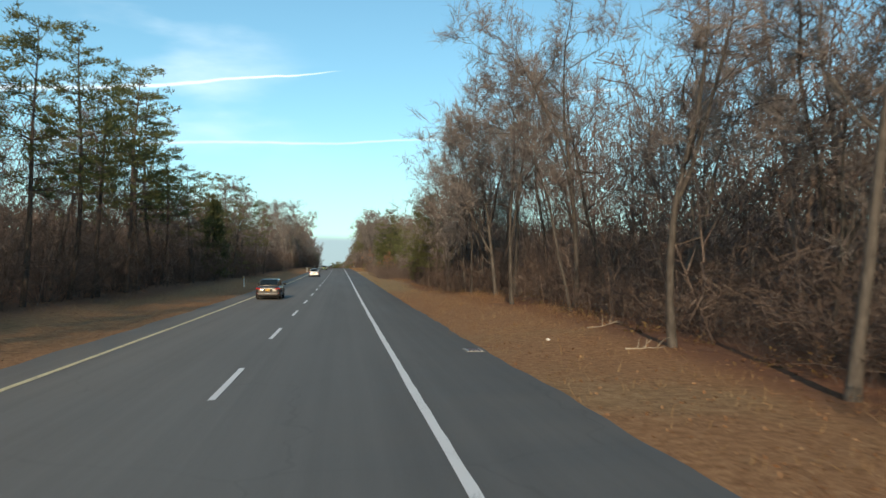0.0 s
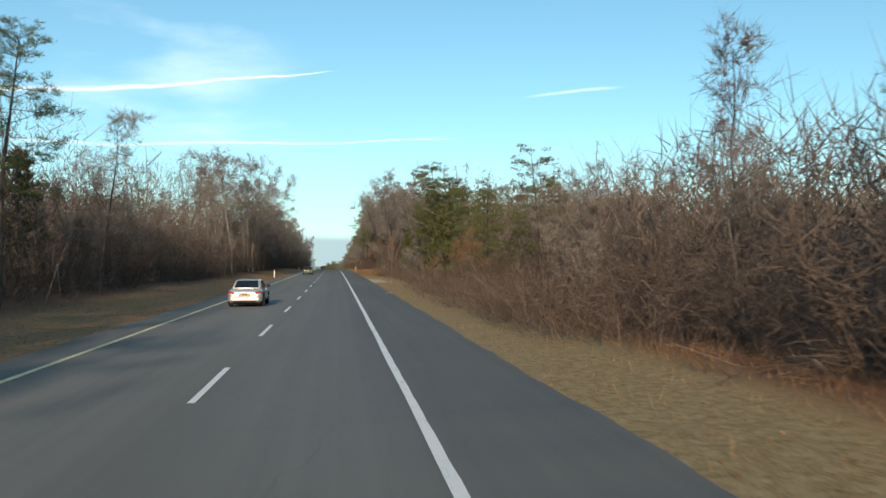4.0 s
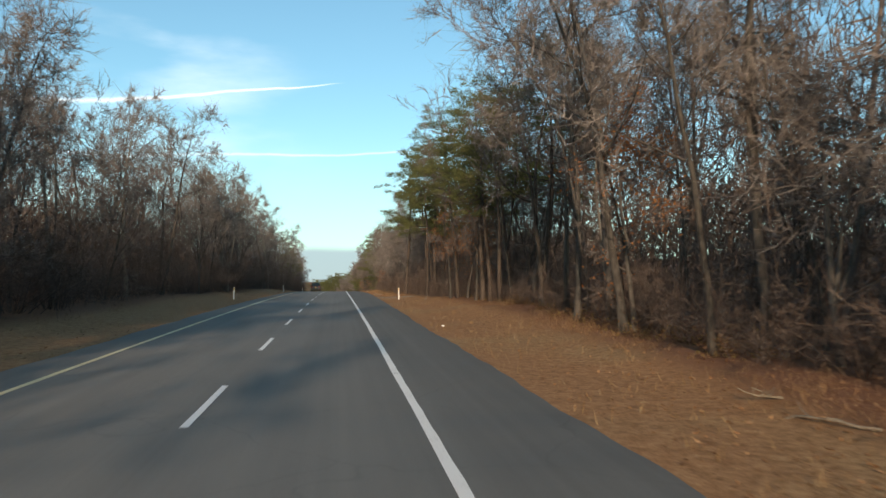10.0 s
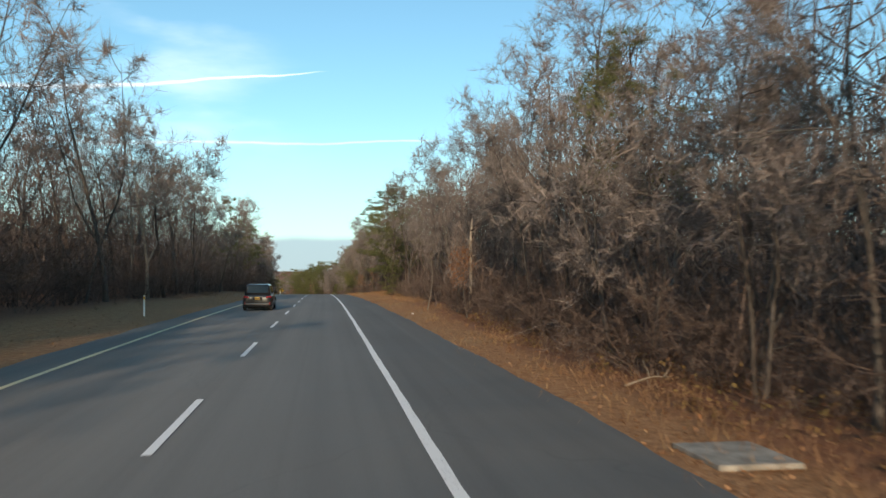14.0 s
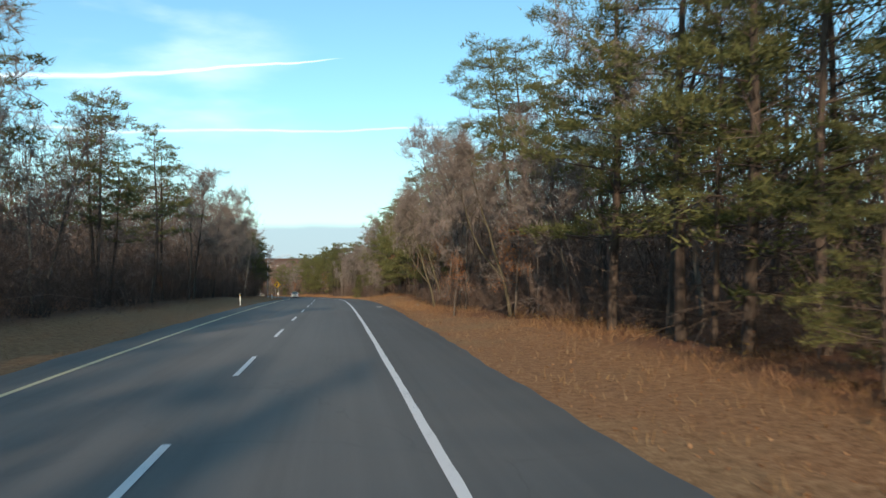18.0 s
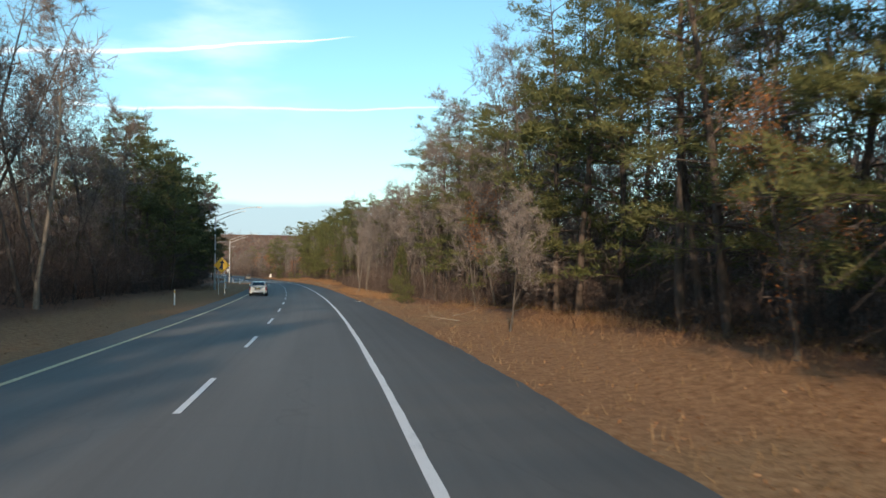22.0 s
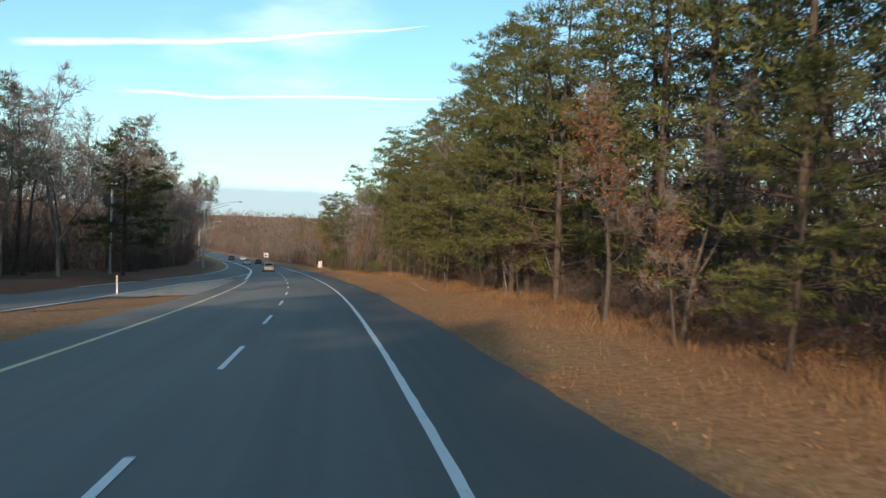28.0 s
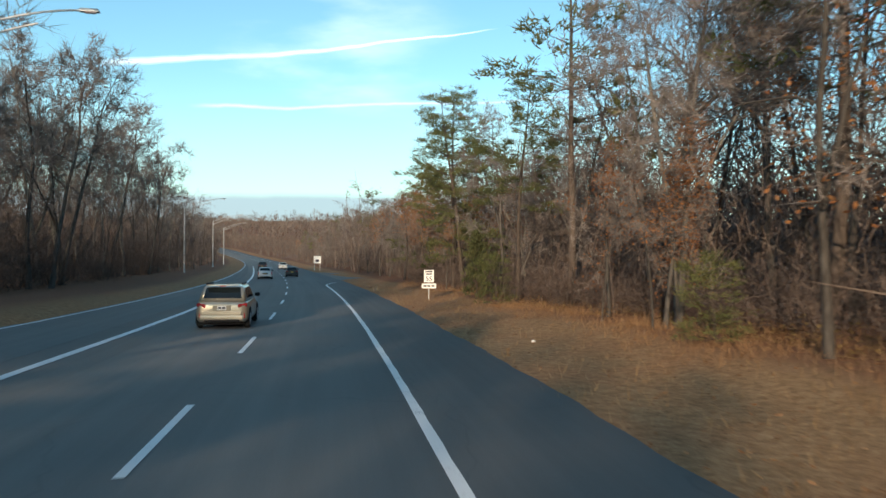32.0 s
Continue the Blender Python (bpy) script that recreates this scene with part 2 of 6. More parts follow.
def ground_material():
    m, nt, b = shader("leaf_litter_ground", 0.95, 0.0, 0.1)
    uv = nt.nodes.new("ShaderNodeUVMap")
    s = nt.nodes.new("ShaderNodeSeparateXYZ")
    nt.links.new(uv.outputs[0], s.inputs[0])
    off, along = s.outputs[0], s.outputs[1]
    fine, mid, big = tex(nt, 22.0, 7, rough=0.8), tex(nt, 4.5, 5, rough=0.7), tex(nt, 0.12, 3)
    v = math_node(nt, "ADD", math_node(nt, "MULTIPLY", fine, 0.6), math_node(nt, "MULTIPLY", mid, 0.4))
    litter = ramp(nt, v, [(0.32, (0.075, 0.037, 0.024)), (0.5, (0.195, 0.096, 0.057)), (0.7, (0.32, 0.168, 0.098))])
    leaves = ramp(nt, v, [(0.37, (0.125, 0.063, 0.032)), (0.5, (0.320, 0.170, 0.083)), (0.63, (0.53, 0.32, 0.165))])
    straw = ramp(nt, v, [(0.39, (0.150, 0.105, 0.052)), (0.5, (0.310, 0.225, 0.118)), (0.62, (0.46, 0.355, 0.205))])
    # dry grass on the open verge from 95 to 262 m, fallen leaves elsewhere, wood floor beyond
    dry = math_node(nt, "MULTIPLY", span(nt, along, 90.0, 120.0), math_node(nt, "SUBTRACT", 1.0, span(nt, along, 245.0, 275.0)))
    left = math_node(nt, "SUBTRACT", 1.0, span(nt, off, -6.0, -5.0))
    dry = math_node(nt, "ADD", math_node(nt, "ADD", math_node(nt, "MULTIPLY", dry, 0.95), math_node(nt, "MULTIPLY", span(nt, big, 0.48, 0.64), 0.4)), 0.0, clamp=True)
    dry = math_node(nt, "MULTIPLY", dry, math_node(nt, "SUBTRACT", 1.0, math_node(nt, "MULTIPLY", left, 0.97)))
    verge = blend(nt, dry, leaves, straw)
    ragged = math_node(nt, "MULTIPLY", math_node(nt, "SUBTRACT", mid, 0.5), 2.2)
    sand = math_node(nt, "MULTIPLY", math_node(nt, "MULTIPLY", span(nt, along, 217.0, 223.0), math_node(nt, "SUBTRACT", 1.0, span(nt, along, 237.0, 243.0))),
                     math_node(nt, "MULTIPLY", span(nt, off, 6.0, 6.6), math_node(nt, "SUBTRACT", 1.0, span(nt, math_node(nt, "ADD", off, ragged), 7.3, 8.1))))
    apron = math_node(nt, "MULTIPLY", math_node(nt, "MULTIPLY", math_node(nt, "MULTIPLY", span(nt, along, 354.0, 359.0), span(nt, off, 5.0, 6.0)), math_node(nt, "SUBTRACT", 1.0, span(nt, along, 366.0, 371.0))),
                      math_node(nt, "SUBTRACT", 1.0, span(nt, math_node(nt, "ADD", off, ragged), 8.0, 9.2)))
    sand = math_node(nt, "ADD", sand, math_node(nt, "MULTIPLY", apron, 0.22), clamp=True)
    verge = blend(nt, math_node(nt, "MULTIPLY", sand, 0.95), verge, ramp(nt, v, [(0.3, (0.42, 0.35, 0.25)), (0.7, (0.66, 0.57, 0.43))]))
    wood = span(nt, math_node(nt, "ADD", math_node(nt, "ABSOLUTE", math_node(nt, "ADD", off, 0.4)), math_node(nt, "MULTIPLY", mid, 3.0)), 10.6, 12.6)
    nt.links.new(blend(nt, wood, verge, litter), b.inputs["Base Color"])
    bump(nt, b, fine, 0.5, 0.012)
    return m


ASPHALT = road_material()
WHITE_PAINT = paint_material("white_road_paint", (0.82, 0.82, 0.80), 0.63)
YELLOW_PAINT = paint_material("yellow_road_paint", (0.74, 0.63, 0.36), 0.62)
GROUND = ground_material()
BARK_GREY = bark("grey_bark", (0.036, 0.032, 0.029), (0.122, 0.109, 0.095))
BARK_PALE = bark("pale_bark", (0.09, 0.08, 0.066), (0.25, 0.222, 0.184))
BARK_PINE = bark("pine_bark", (0.036, 0.029, 0.025), (0.115, 0.090, 0.073))
BARK_MOSS = bark("mossy_bark", (0.05, 0.045, 0.032), (0.155, 0.138, 0.09))
TWIG = scatter("bare_twigs", [(0.0, (0.078, 0.066, 0.061)), (0.5, (0.175, 0.151, 0.139)), (1.0, (0.305, 0.268, 0.246))])
BRUSH = scatter("brush_twigs", [(0.0, (0.056, 0.043, 0.037)), (0.5, (0.136, 0.104, 0.088)), (1.0, (0.235, 0.184, 0.154))])
NEEDLE = scatter("pine_needles", [(0.0, (0.048, 0.060, 0.022)), (0.5, (0.112, 0.124, 0.046)), (1.0, (0.215, 0.205, 0.080))], 0.7, 0.3)
CEDAR = scatter("cedar_foliage", [(0.0, (0.035, 0.045, 0.020)), (0.5, (0.082, 0.090, 0.038)), (1.0, (0.155, 0.148, 0.060))], 0.75, 0.2)
OAK_LEAF = scatter("dead_oak_leaves", [(0.0, (0.14, 0.055, 0.022)), (0.5, (0.30, 0.125, 0.046)), (1.0, (0.44, 0.21, 0.08))], 0.8, 0.3)
STRAW = scatter("dry_grass", [(0.0, (0.20, 0.125, 0.06)), (0.5, (0.32, 0.21, 0.105)), (1.0, (0.44, 0.31, 0.17))], 0.85, 0.3)
WEED = scatter("dead_weeds", [(0.0, (0.11, 0.060, 0.035)), (0.5, (0.22, 0.130, 0.072)), (1.0, (0.36, 0.235, 0.13))], 0.85, 0.2)
BUSH = scatter("dark_bush_twigs", [(0.0, (0.042, 0.031, 0.027)), (0.5, (0.100, 0.075, 0.063)), (1.0, (0.175, 0.134, 0.112))])
LONG_GRASS = scatter("long_dead_grass", [(0.0, (0.15, 0.080, 0.040)), (0.5, (0.29, 0.165, 0.082)), (1.0, (0.42, 0.265, 0.14))], 0.85, 0.3)
HEATH = scatter("low_heath", [(0.0, (0.06, 0.028, 0.024)), (0.4, (0.12, 0.066, 0.036)), (0.75, (0.17, 0.115, 0.045)), (1.0, (0.23, 0.185, 0.07))], 0.85, 0.2)
LEAF_LITTER = scatter("fallen_leaf_litter", [(0.0, (0.09, 0.042, 0.020)), (0.5, (0.26, 0.13, 0.06)), (1.0, (0.46, 0.29, 0.16))], 0.85, 0.1)

# ---- mesh helpers ----


def mesh_of(name, verts, faces, material=None, soft=False, uv=None, more=()):
    """A mesh from arrays: faces all have the same number of corners."""
    verts, faces = np.asarray(verts, np.float32).reshape(-1, 3), np.asarray(faces, np.int32)
    me = bpy.data.meshes.new(name)
    n, k = faces.shape
    me.vertices.add(len(verts))
    me.vertices.foreach_set("co", verts.ravel())
    me.loops.add(n * k)
    me.loops.foreach_set("vertex_index", faces.ravel())
    me.polygons.add(n)
    me.polygons.foreach_set("loop_start", np.arange(0, n * k, k, dtype=np.int32))
    me.polygons.foreach_set("loop_total", np.full(n, k, np.int32))
    if uv is not None:
        layer = me.uv_layers.new(name="UVMap")
        layer.data.foreach_set("uv", np.asarray(uv, np.float32)[faces.ravel()].ravel())
    me.update(calc_edges=True)
    if soft:
        me.polygons.foreach_set("use_smooth", np.ones(n, bool))
    if material:
        me.materials.append(material)
    return me


def part(name, bm, material, parent, label=""):
    """One mesh under a thing or a part. bm: a bmesh or a mesh."""
    me = bm
    if isinstance(bm, bmesh.types.BMesh):
        me = bpy.data.meshes.new(name)
        bm.to_mesh(me)
        bm.free()
    if material and not me.materials:
        me.materials.append(material)
    ob = new(name, me)
    ob.parent = parent
    return tagged(ob, label)


def strip(s0, s1, offs, h, step=4.0):
    """A ribbon along the road: quads between offsets; also its (off, s) map."""
    ss = np.append(np.arange(s0, s1, step), s1)
    o = np.asarray([f(ss) if callable(f) else np.full_like(ss, f) for f in offs])
    hh = np.asarray([f(ss) if callable(f) else np.full_like(ss, f) for f in (h if isinstance(h, (list, tuple)) else [h] * len(offs))])
    v = np.concatenate([place(ss, o[j], hh[j]) for j in range(len(offs))])
    uv = np.concatenate([np.stack([o[j], ss], -1) for j in range(len(offs))])
    n = len(ss)
    f = [(j * n + i, (j + 1) * n + i, (j + 1) * n + i + 1, j * n + i + 1) for j in range(len(offs) - 1) for i in range(n - 1)]
    return v, f, uv


# ---- ground and road ----
FAR = 1900.0


def slip_line(s):
    """The white line along the slip road's near side, metres right of the lane line."""
    return np.interp(s, [600, 680, 720, 771, 780, 791, 809, 824, 835, 841, 850, 858, 3000], [-60, -33.3, -19.8, -10.4, -9.9, -9.7, -9.0, -7.1, -6.2, -5.55, -4.85, -4.5, -4.5])


def ramp_in(s):
    """The slip road's near edge."""
    return slip_line(s) + 0.3


def ramp_out(s):
    """The slip road's far edge, later the road's left edge."""
    return np.interp(s, [600, 680, 720, 771, 790, 812, 830, 849, 875, 920, 1000, 1100, 3000], [-66, -39, -25, -16.4, -15.4, -14.0, -12.2, -10.5, -9.2, -8.2, -7.0, -6.0, -6.0])


COLS = np.array([-600, -300, -160, -100, -70, -50, -40, -32, -26, -22, -19, -16.5, -14.5, -13, -12, -11, -10, -9, -8, -7.2, -6.4, -5.8, -4.5, 0, 5.4, 6.6, 7.2, 8, 8.8, 9.6, 10.4, 11.2, 12, 13, 14.5, 16.5, 19, 22, 26, 32, 40, 50, 70, 100, 160, 300, 600.0])


def wood_edge(s):
    """Where the wood begins, metres right of the lane line."""
    return np.interp(s, [0, 46, 72, 94, 118, 142, 176, 205, 215, 245, 256, 270, 290, 320, 343, 356, 366, 385, 398, 412, 440, 480, 494, 509, 526, 540, 552, 575, 600, 622, 645, 669, 692, 725, 752, 785, 817, 850, 870, 900],
                     [11.6, 11.9, 12.2, 11.4, 10.6, 11.4, 11.0, 13.0, 16.0, 16.0, 10.0, 10.2, 11.2, 12.6, 13.0, 11.6, 10.4, 8.8, 8.6, 9.2, 10.2, 11.4, 12.4, 12.0, 10.8, 9.4, 9.6, 12.4, 12.9, 12.6, 11.3, 9.9, 9.9, 10.6, 12.4, 12.9, 13.1, 12.9, 12.9, 12.4])


def verge_edge(s):
    """The outer edge of the open verge, metres right of the lane line."""
    s = np.asarray(s, float)
    return np.where((s > 176) & (s < 256), np.minimum(wood_edge(s), 11.6), wood_edge(s))


def bank(s):
    """Height of the bank at the back of the verge."""
    return np.interp(s, [45, 75, 92, 112, 290, 325, 345, 360, 480, 500, 525, 550, 575, 605, 640, 662, 735, 755, 785, 822, 850, 872, 888], [0, 0.3, 0.3, 0, 0, 0.5, 0.5, 0, 0, 0.35, 0.1, 0.1, 0.65, 0.65, 0.35, 0, 0, 0.35, 0.8, 0.85, 0.5, 0.4, 0.1])


def lie(s, off):
    """Height of the ground above the road's own height."""
    s, off = np.asarray(s, float), np.asarray(off, float)
    a = np.abs(off + 0.45)
    wavy = np.sin(s * 0.21 + off * 0.7) * 0.05 + np.sin(s * 0.083 - off * 0.35) * 0.09 + np.sin(s * 0.57 + off * 1.9) * 0.025
    h = -0.05 + wavy * np.clip((a - 6.2) / 4.0, 0, 1) + 0.10 * np.clip((a - 9.5) / 6.0, 0, 1)
    h = h + np.where(off < 0, 0.45, 0.0) * np.clip((a - 6.5) / 4.0, 0, 1) + 6.5 * np.clip((a - 34) / 34, 0, 1)
    up = np.clip((off - 7.4) / (verge_edge(s) - 7.4 + 0.8), 0, 1)
    h = h + bank(s) * up * up * (3 - 2 * up)
    h = np.where(a < 6.1, -0.06, h)
    slip = (s > 590) & (off < np.where((s > 777) & (s < 900), -5.0, ramp_in(s) + 1.0)) & (off > ramp_out(s) - 0.8)
    return np.where(slip, -0.025, h)


def rise_at(off):
    return np.clip((np.abs(off) - 60) / 400, 0, 1) * 9.0


ss = np.concatenate([np.arange(-560, -40, 20.0), np.arange(-40, 1000, 2.5), np.arange(1000, 2380, 10.0)])
gs, go = np.meshgrid(ss, COLS, indexing="ij")
gv = place(gs, go, lie(gs, go))
gv[..., 2] += rise_at(go)
edge_l, edge_r = gv[:, :1].copy(), gv[:, -1:].copy()
edge_l[..., 0] -= 3500
edge_r[..., 0] += 3500
gv = np.concatenate([edge_l, gv, edge_r], 1)
warp = go + (10.6 - verge_edge(gs)) * np.clip((go - 6.6) / 3.0, 0, 1)
gu = np.stack([np.pad(warp, ((0, 0), (1, 1)), "edge"), np.pad(gs, ((0, 0), (1, 1)), "edge")], -1)
r, c = gv.shape[:2]
ids = np.arange(r * c).reshape(r, c)
faces = np.stack([ids[:-1, :-1], ids[:-1, 1:], ids[1:, 1:], ids[1:, :-1]], -1).reshape(-1, 4)
tagged(new("ground", mesh_of("ground", gv, faces, GROUND, True, gu.reshape(-1, 2))), "brown leaf-strewn verge and woodland floor beside the highway", "ground", kind="structure")

rough_r = lambda s: np.interp(s, [0, 230, 265, 314, 350, 390, 440, 489, 520, 541, 620, 660, 3000], [6.4, 6.4, 6.31, 6.06, 6.3, 6.62, 6.4, 6.18, 6.4, 6.65, 6.65, 6.42, 6.42]) + 0.07 * np.sin(s * 0.5) * np.sin(s * 0.23) + 0.025 * np.sin(s * 2.3)
rough_l = lambda s: -5.5 - 0.6 * np.clip((s - 730) / 20, 0, 1) * np.clip((790 - s) / 20, 0, 1) + 0.08 * np.sin(s * 0.8 + 1) * np.sin(s * 0.31)
v, f, uv = strip(-300, FAR, [lambda s: rough_l(s) - 0.05, rough_l, 0.0, rough_r, lambda s: rough_r(s) + 0.06], [-0.08, 0.0, 0.0, 0.0, -0.08], 0.6)
tagged(new("road", mesh_of("road", v, f, ASPHALT, False, uv)), "worn grey asphalt highway with two lanes and a shoulder", "road", kind="structure")
v, f, uv = strip(600, FAR, [ramp_out, lambda s: np.minimum(ramp_in(s), -5.3)], 0.004, 2.0)
tagged(new("slip_road", mesh_of("slip_road", v, f, ASPHALT, False, uv)), "grey asphalt slip road joining the highway", "road", kind="structure")

DASH0, PERIOD, DASH = 46.87, 12.192, 4.57


def line(name, s0, s1, off, width, material, label):
    """A painted line with slightly ragged sides."""
    o = off if callable(off) else (lambda s: np.full_like(s, off))
    v, f, _ = strip(s0, s1, [lambda s: o(s) - width / 2 + 0.008 * np.sin(s * 7.3), lambda s: o(s) + width / 2 + 0.008 * np.sin(s * 5.1 + 1)], 0.008, 0.8)
    return tagged(new(name, mesh_of(name, v, f, material)), label, "road marking", kind="structure")


line("edge_line", -60, 930, lambda s: 3.66 + 0.04 * np.clip(1 - np.abs(s - 748) / 20, 0, 1) + 1.6 * np.clip((s - 918) / 12, 0, 1) ** 2, 0.16, WHITE_PAINT, "solid white edge line bending off at the side road")
line("edge_line", 990, FAR, 3.66, 0.16, WHITE_PAINT, "solid white edge line along the shoulder")
line("median_line", -60, 826, -4.14, 0.16, YELLOW_PAINT, "solid faded yellow edge line on the median side")
line("slip_road_line", 640, 858, slip_line, 0.15, WHITE_PAINT, "white edge line of the slip road")
line("merge_line", 828, 1050, lambda s: np.interp(s, [828, 850, 880], [-4.42, -4.42, -4.15]), 0.26, WHITE_PAINT, "broad white line between the lanes and the merging lane")
line("slip_outer_line", 640, FAR, lambda s: ramp_out(s) + 0.3, 0.15, WHITE_PAINT, "white outer edge line of the slip road")
dv = np.array([(-0.065, 0, 0), (0.065, 0, 0), (0.068, DASH * 0.5, 0), (0.065, DASH, 0), (-0.065, DASH, 0), (-0.062, DASH * 0.5, 0)])
dash_mesh = mesh_of("lane_dash", dv, [(0, 1, 2, 5), (5, 2, 3, 4)], WHITE_PAINT)
for i in range(-6, 110):
    s = DASH0 + i * PERIOD
    d = new("lane_dash", dash_mesh)
    d.matrix_world = pose(*place(s, 0, 0.012), slope(s), 0, heading(s + 2))
    tagged(d, "white painted lane dash on grey asphalt", "road marking", "lane dashes", "structure")

# ---- trees ----


class Bits:
    """Gathers tubes and thin blades into one triangle mesh."""

    def __init__(self):
        self.v, self.f, self.n = [], [], 0

    def add(self, v, f):
        v = np.asarray(v, float).reshape(-1, 3)
        self.v.append(v)
        self.f.append(np.asarray(f, int).reshape(-1, 3) + self.n)
        self.n += len(v)

    def tube(self, pts, radii, sides):
        pts, k = np.asarray(pts, float), len(pts)
        d = np.gradient(pts, axis=0)
        d /= np.linalg.norm(d, axis=1)[:, None] + 1e-9
        ref = np.where(np.abs(d[:, 2:3]) > 0.9, [[1.0, 0, 0]], [[0, 0, 1.0]])
        a = np.cross(d, ref)
        a /= np.linalg.norm(a, axis=1)[:, None] + 1e-9
        b = np.cross(d, a)
        t = np.arange(sides) * 2 * np.pi / sides
        ring = pts[:, None] + np.asarray(radii)[:, None, None] * (np.cos(t)[None, :, None] * a[:, None] + np.sin(t)[None, :, None] * b[:, None])
        i, j = np.meshgrid(np.arange(k - 1), np.arange(sides), indexing="ij")
        p, q = i * sides + j, i * sides + (j + 1) % sides
        self.add(ring, np.concatenate([np.stack([p, q, q + sides], -1).reshape(-1, 3), np.stack([p, q + sides, p + sides], -1).reshape(-1, 3)]))

    def blades(self, p0, p1, w, rng, tip=0.4):
        """Thin tapering blades (one triangle pair each) from p0 to p1."""
        p0, p1 = np.asarray(p0, float).reshape(-1, 3), np.asarray(p1, float).reshape(-1, 3)
        d = p1 - p0
        side = np.cross(d, rng.normal(size=d.shape))
        side /= np.linalg.norm(side, axis=1)[:, None] + 1e-9
        w = np.broadcast_to(np.asarray(w, float), (len(p0),))[:, None]
        v = np.stack([p0 - side * w / 2, p0 + side * w / 2, p1 + side * w * tip, p1 - side * w * tip], 1)
        n = np.arange(len(p0))[:, None] * 4
        self.add(v, np.concatenate([n + [0, 1, 2], n + [0, 2, 3]]))

    def spikes(self, p0, p1, w, rng):
        """Needles: one triangle each."""
        d = p1 - p0
        side = np.cross(d, rng.normal(size=d.shape))
        side /= np.linalg.norm(side, axis=1)[:, None] + 1e-9
        v = np.stack([p0 - side * w / 2, p0 + side * w / 2, p1], 1)
        self.add(v, np.arange(len(p0))[:, None] * 3 + np.array([0, 1, 2]))

    def leaves(self, c, size, rng, lying=1.0):
        """Small leaves: bent quads of any direction round the points c."""
        n = len(c)
        a, b = rng.normal(size=(n, 3)) * [1, 1, lying], rng.normal(size=(n, 3))
        a /= np.linalg.norm(a, axis=1)[:, None]
        b = np.cross(a, b) if lying == 1.0 else np.cross(a, [0, 0, 1.0] + b * lying)
        b /= np.linalg.norm(b, axis=1)[:, None] + 1e-9
        s = (size * rng.uniform(0.6, 1.3, n))[:, None]
        v = np.stack([c - a * s, c - b * s * 0.5, c + a * s, c + b * s * 0.5], 1)
        k = np.arange(n)[:, None] * 4
        self.add(v, np.concatenate([k + [0, 1, 2], k + [0, 2, 3]]))

    def arrays(self):
        return np.concatenate(self.v), np.concatenate(self.f)

    def mesh(self, name, material, soft=False):
        v, f = self.arrays()
        return mesh_of(name, v, f, material, soft)


def unit(v):
    v = np.asarray(v, float)
    return v / (np.linalg.norm(v) + 1e-9)


def limb(rng, p, d, length, n, wander, lift):
    pts = [np.asarray(p, float)]
    d = unit(d)
    for _ in range(n):
        d = unit(d + rng.normal(size=3) * wander + np.array([0, 0, lift]))
        pts.append(pts[-1] + d * length / n)
    return np.array(pts)


def along(pts, t):
    x = t * (len(pts) - 1)
    i = min(int(x), len(pts) - 2)
    return pts[i] + (pts[i + 1] - pts[i]) * (x - i), unit(pts[i + 1] - pts[i])


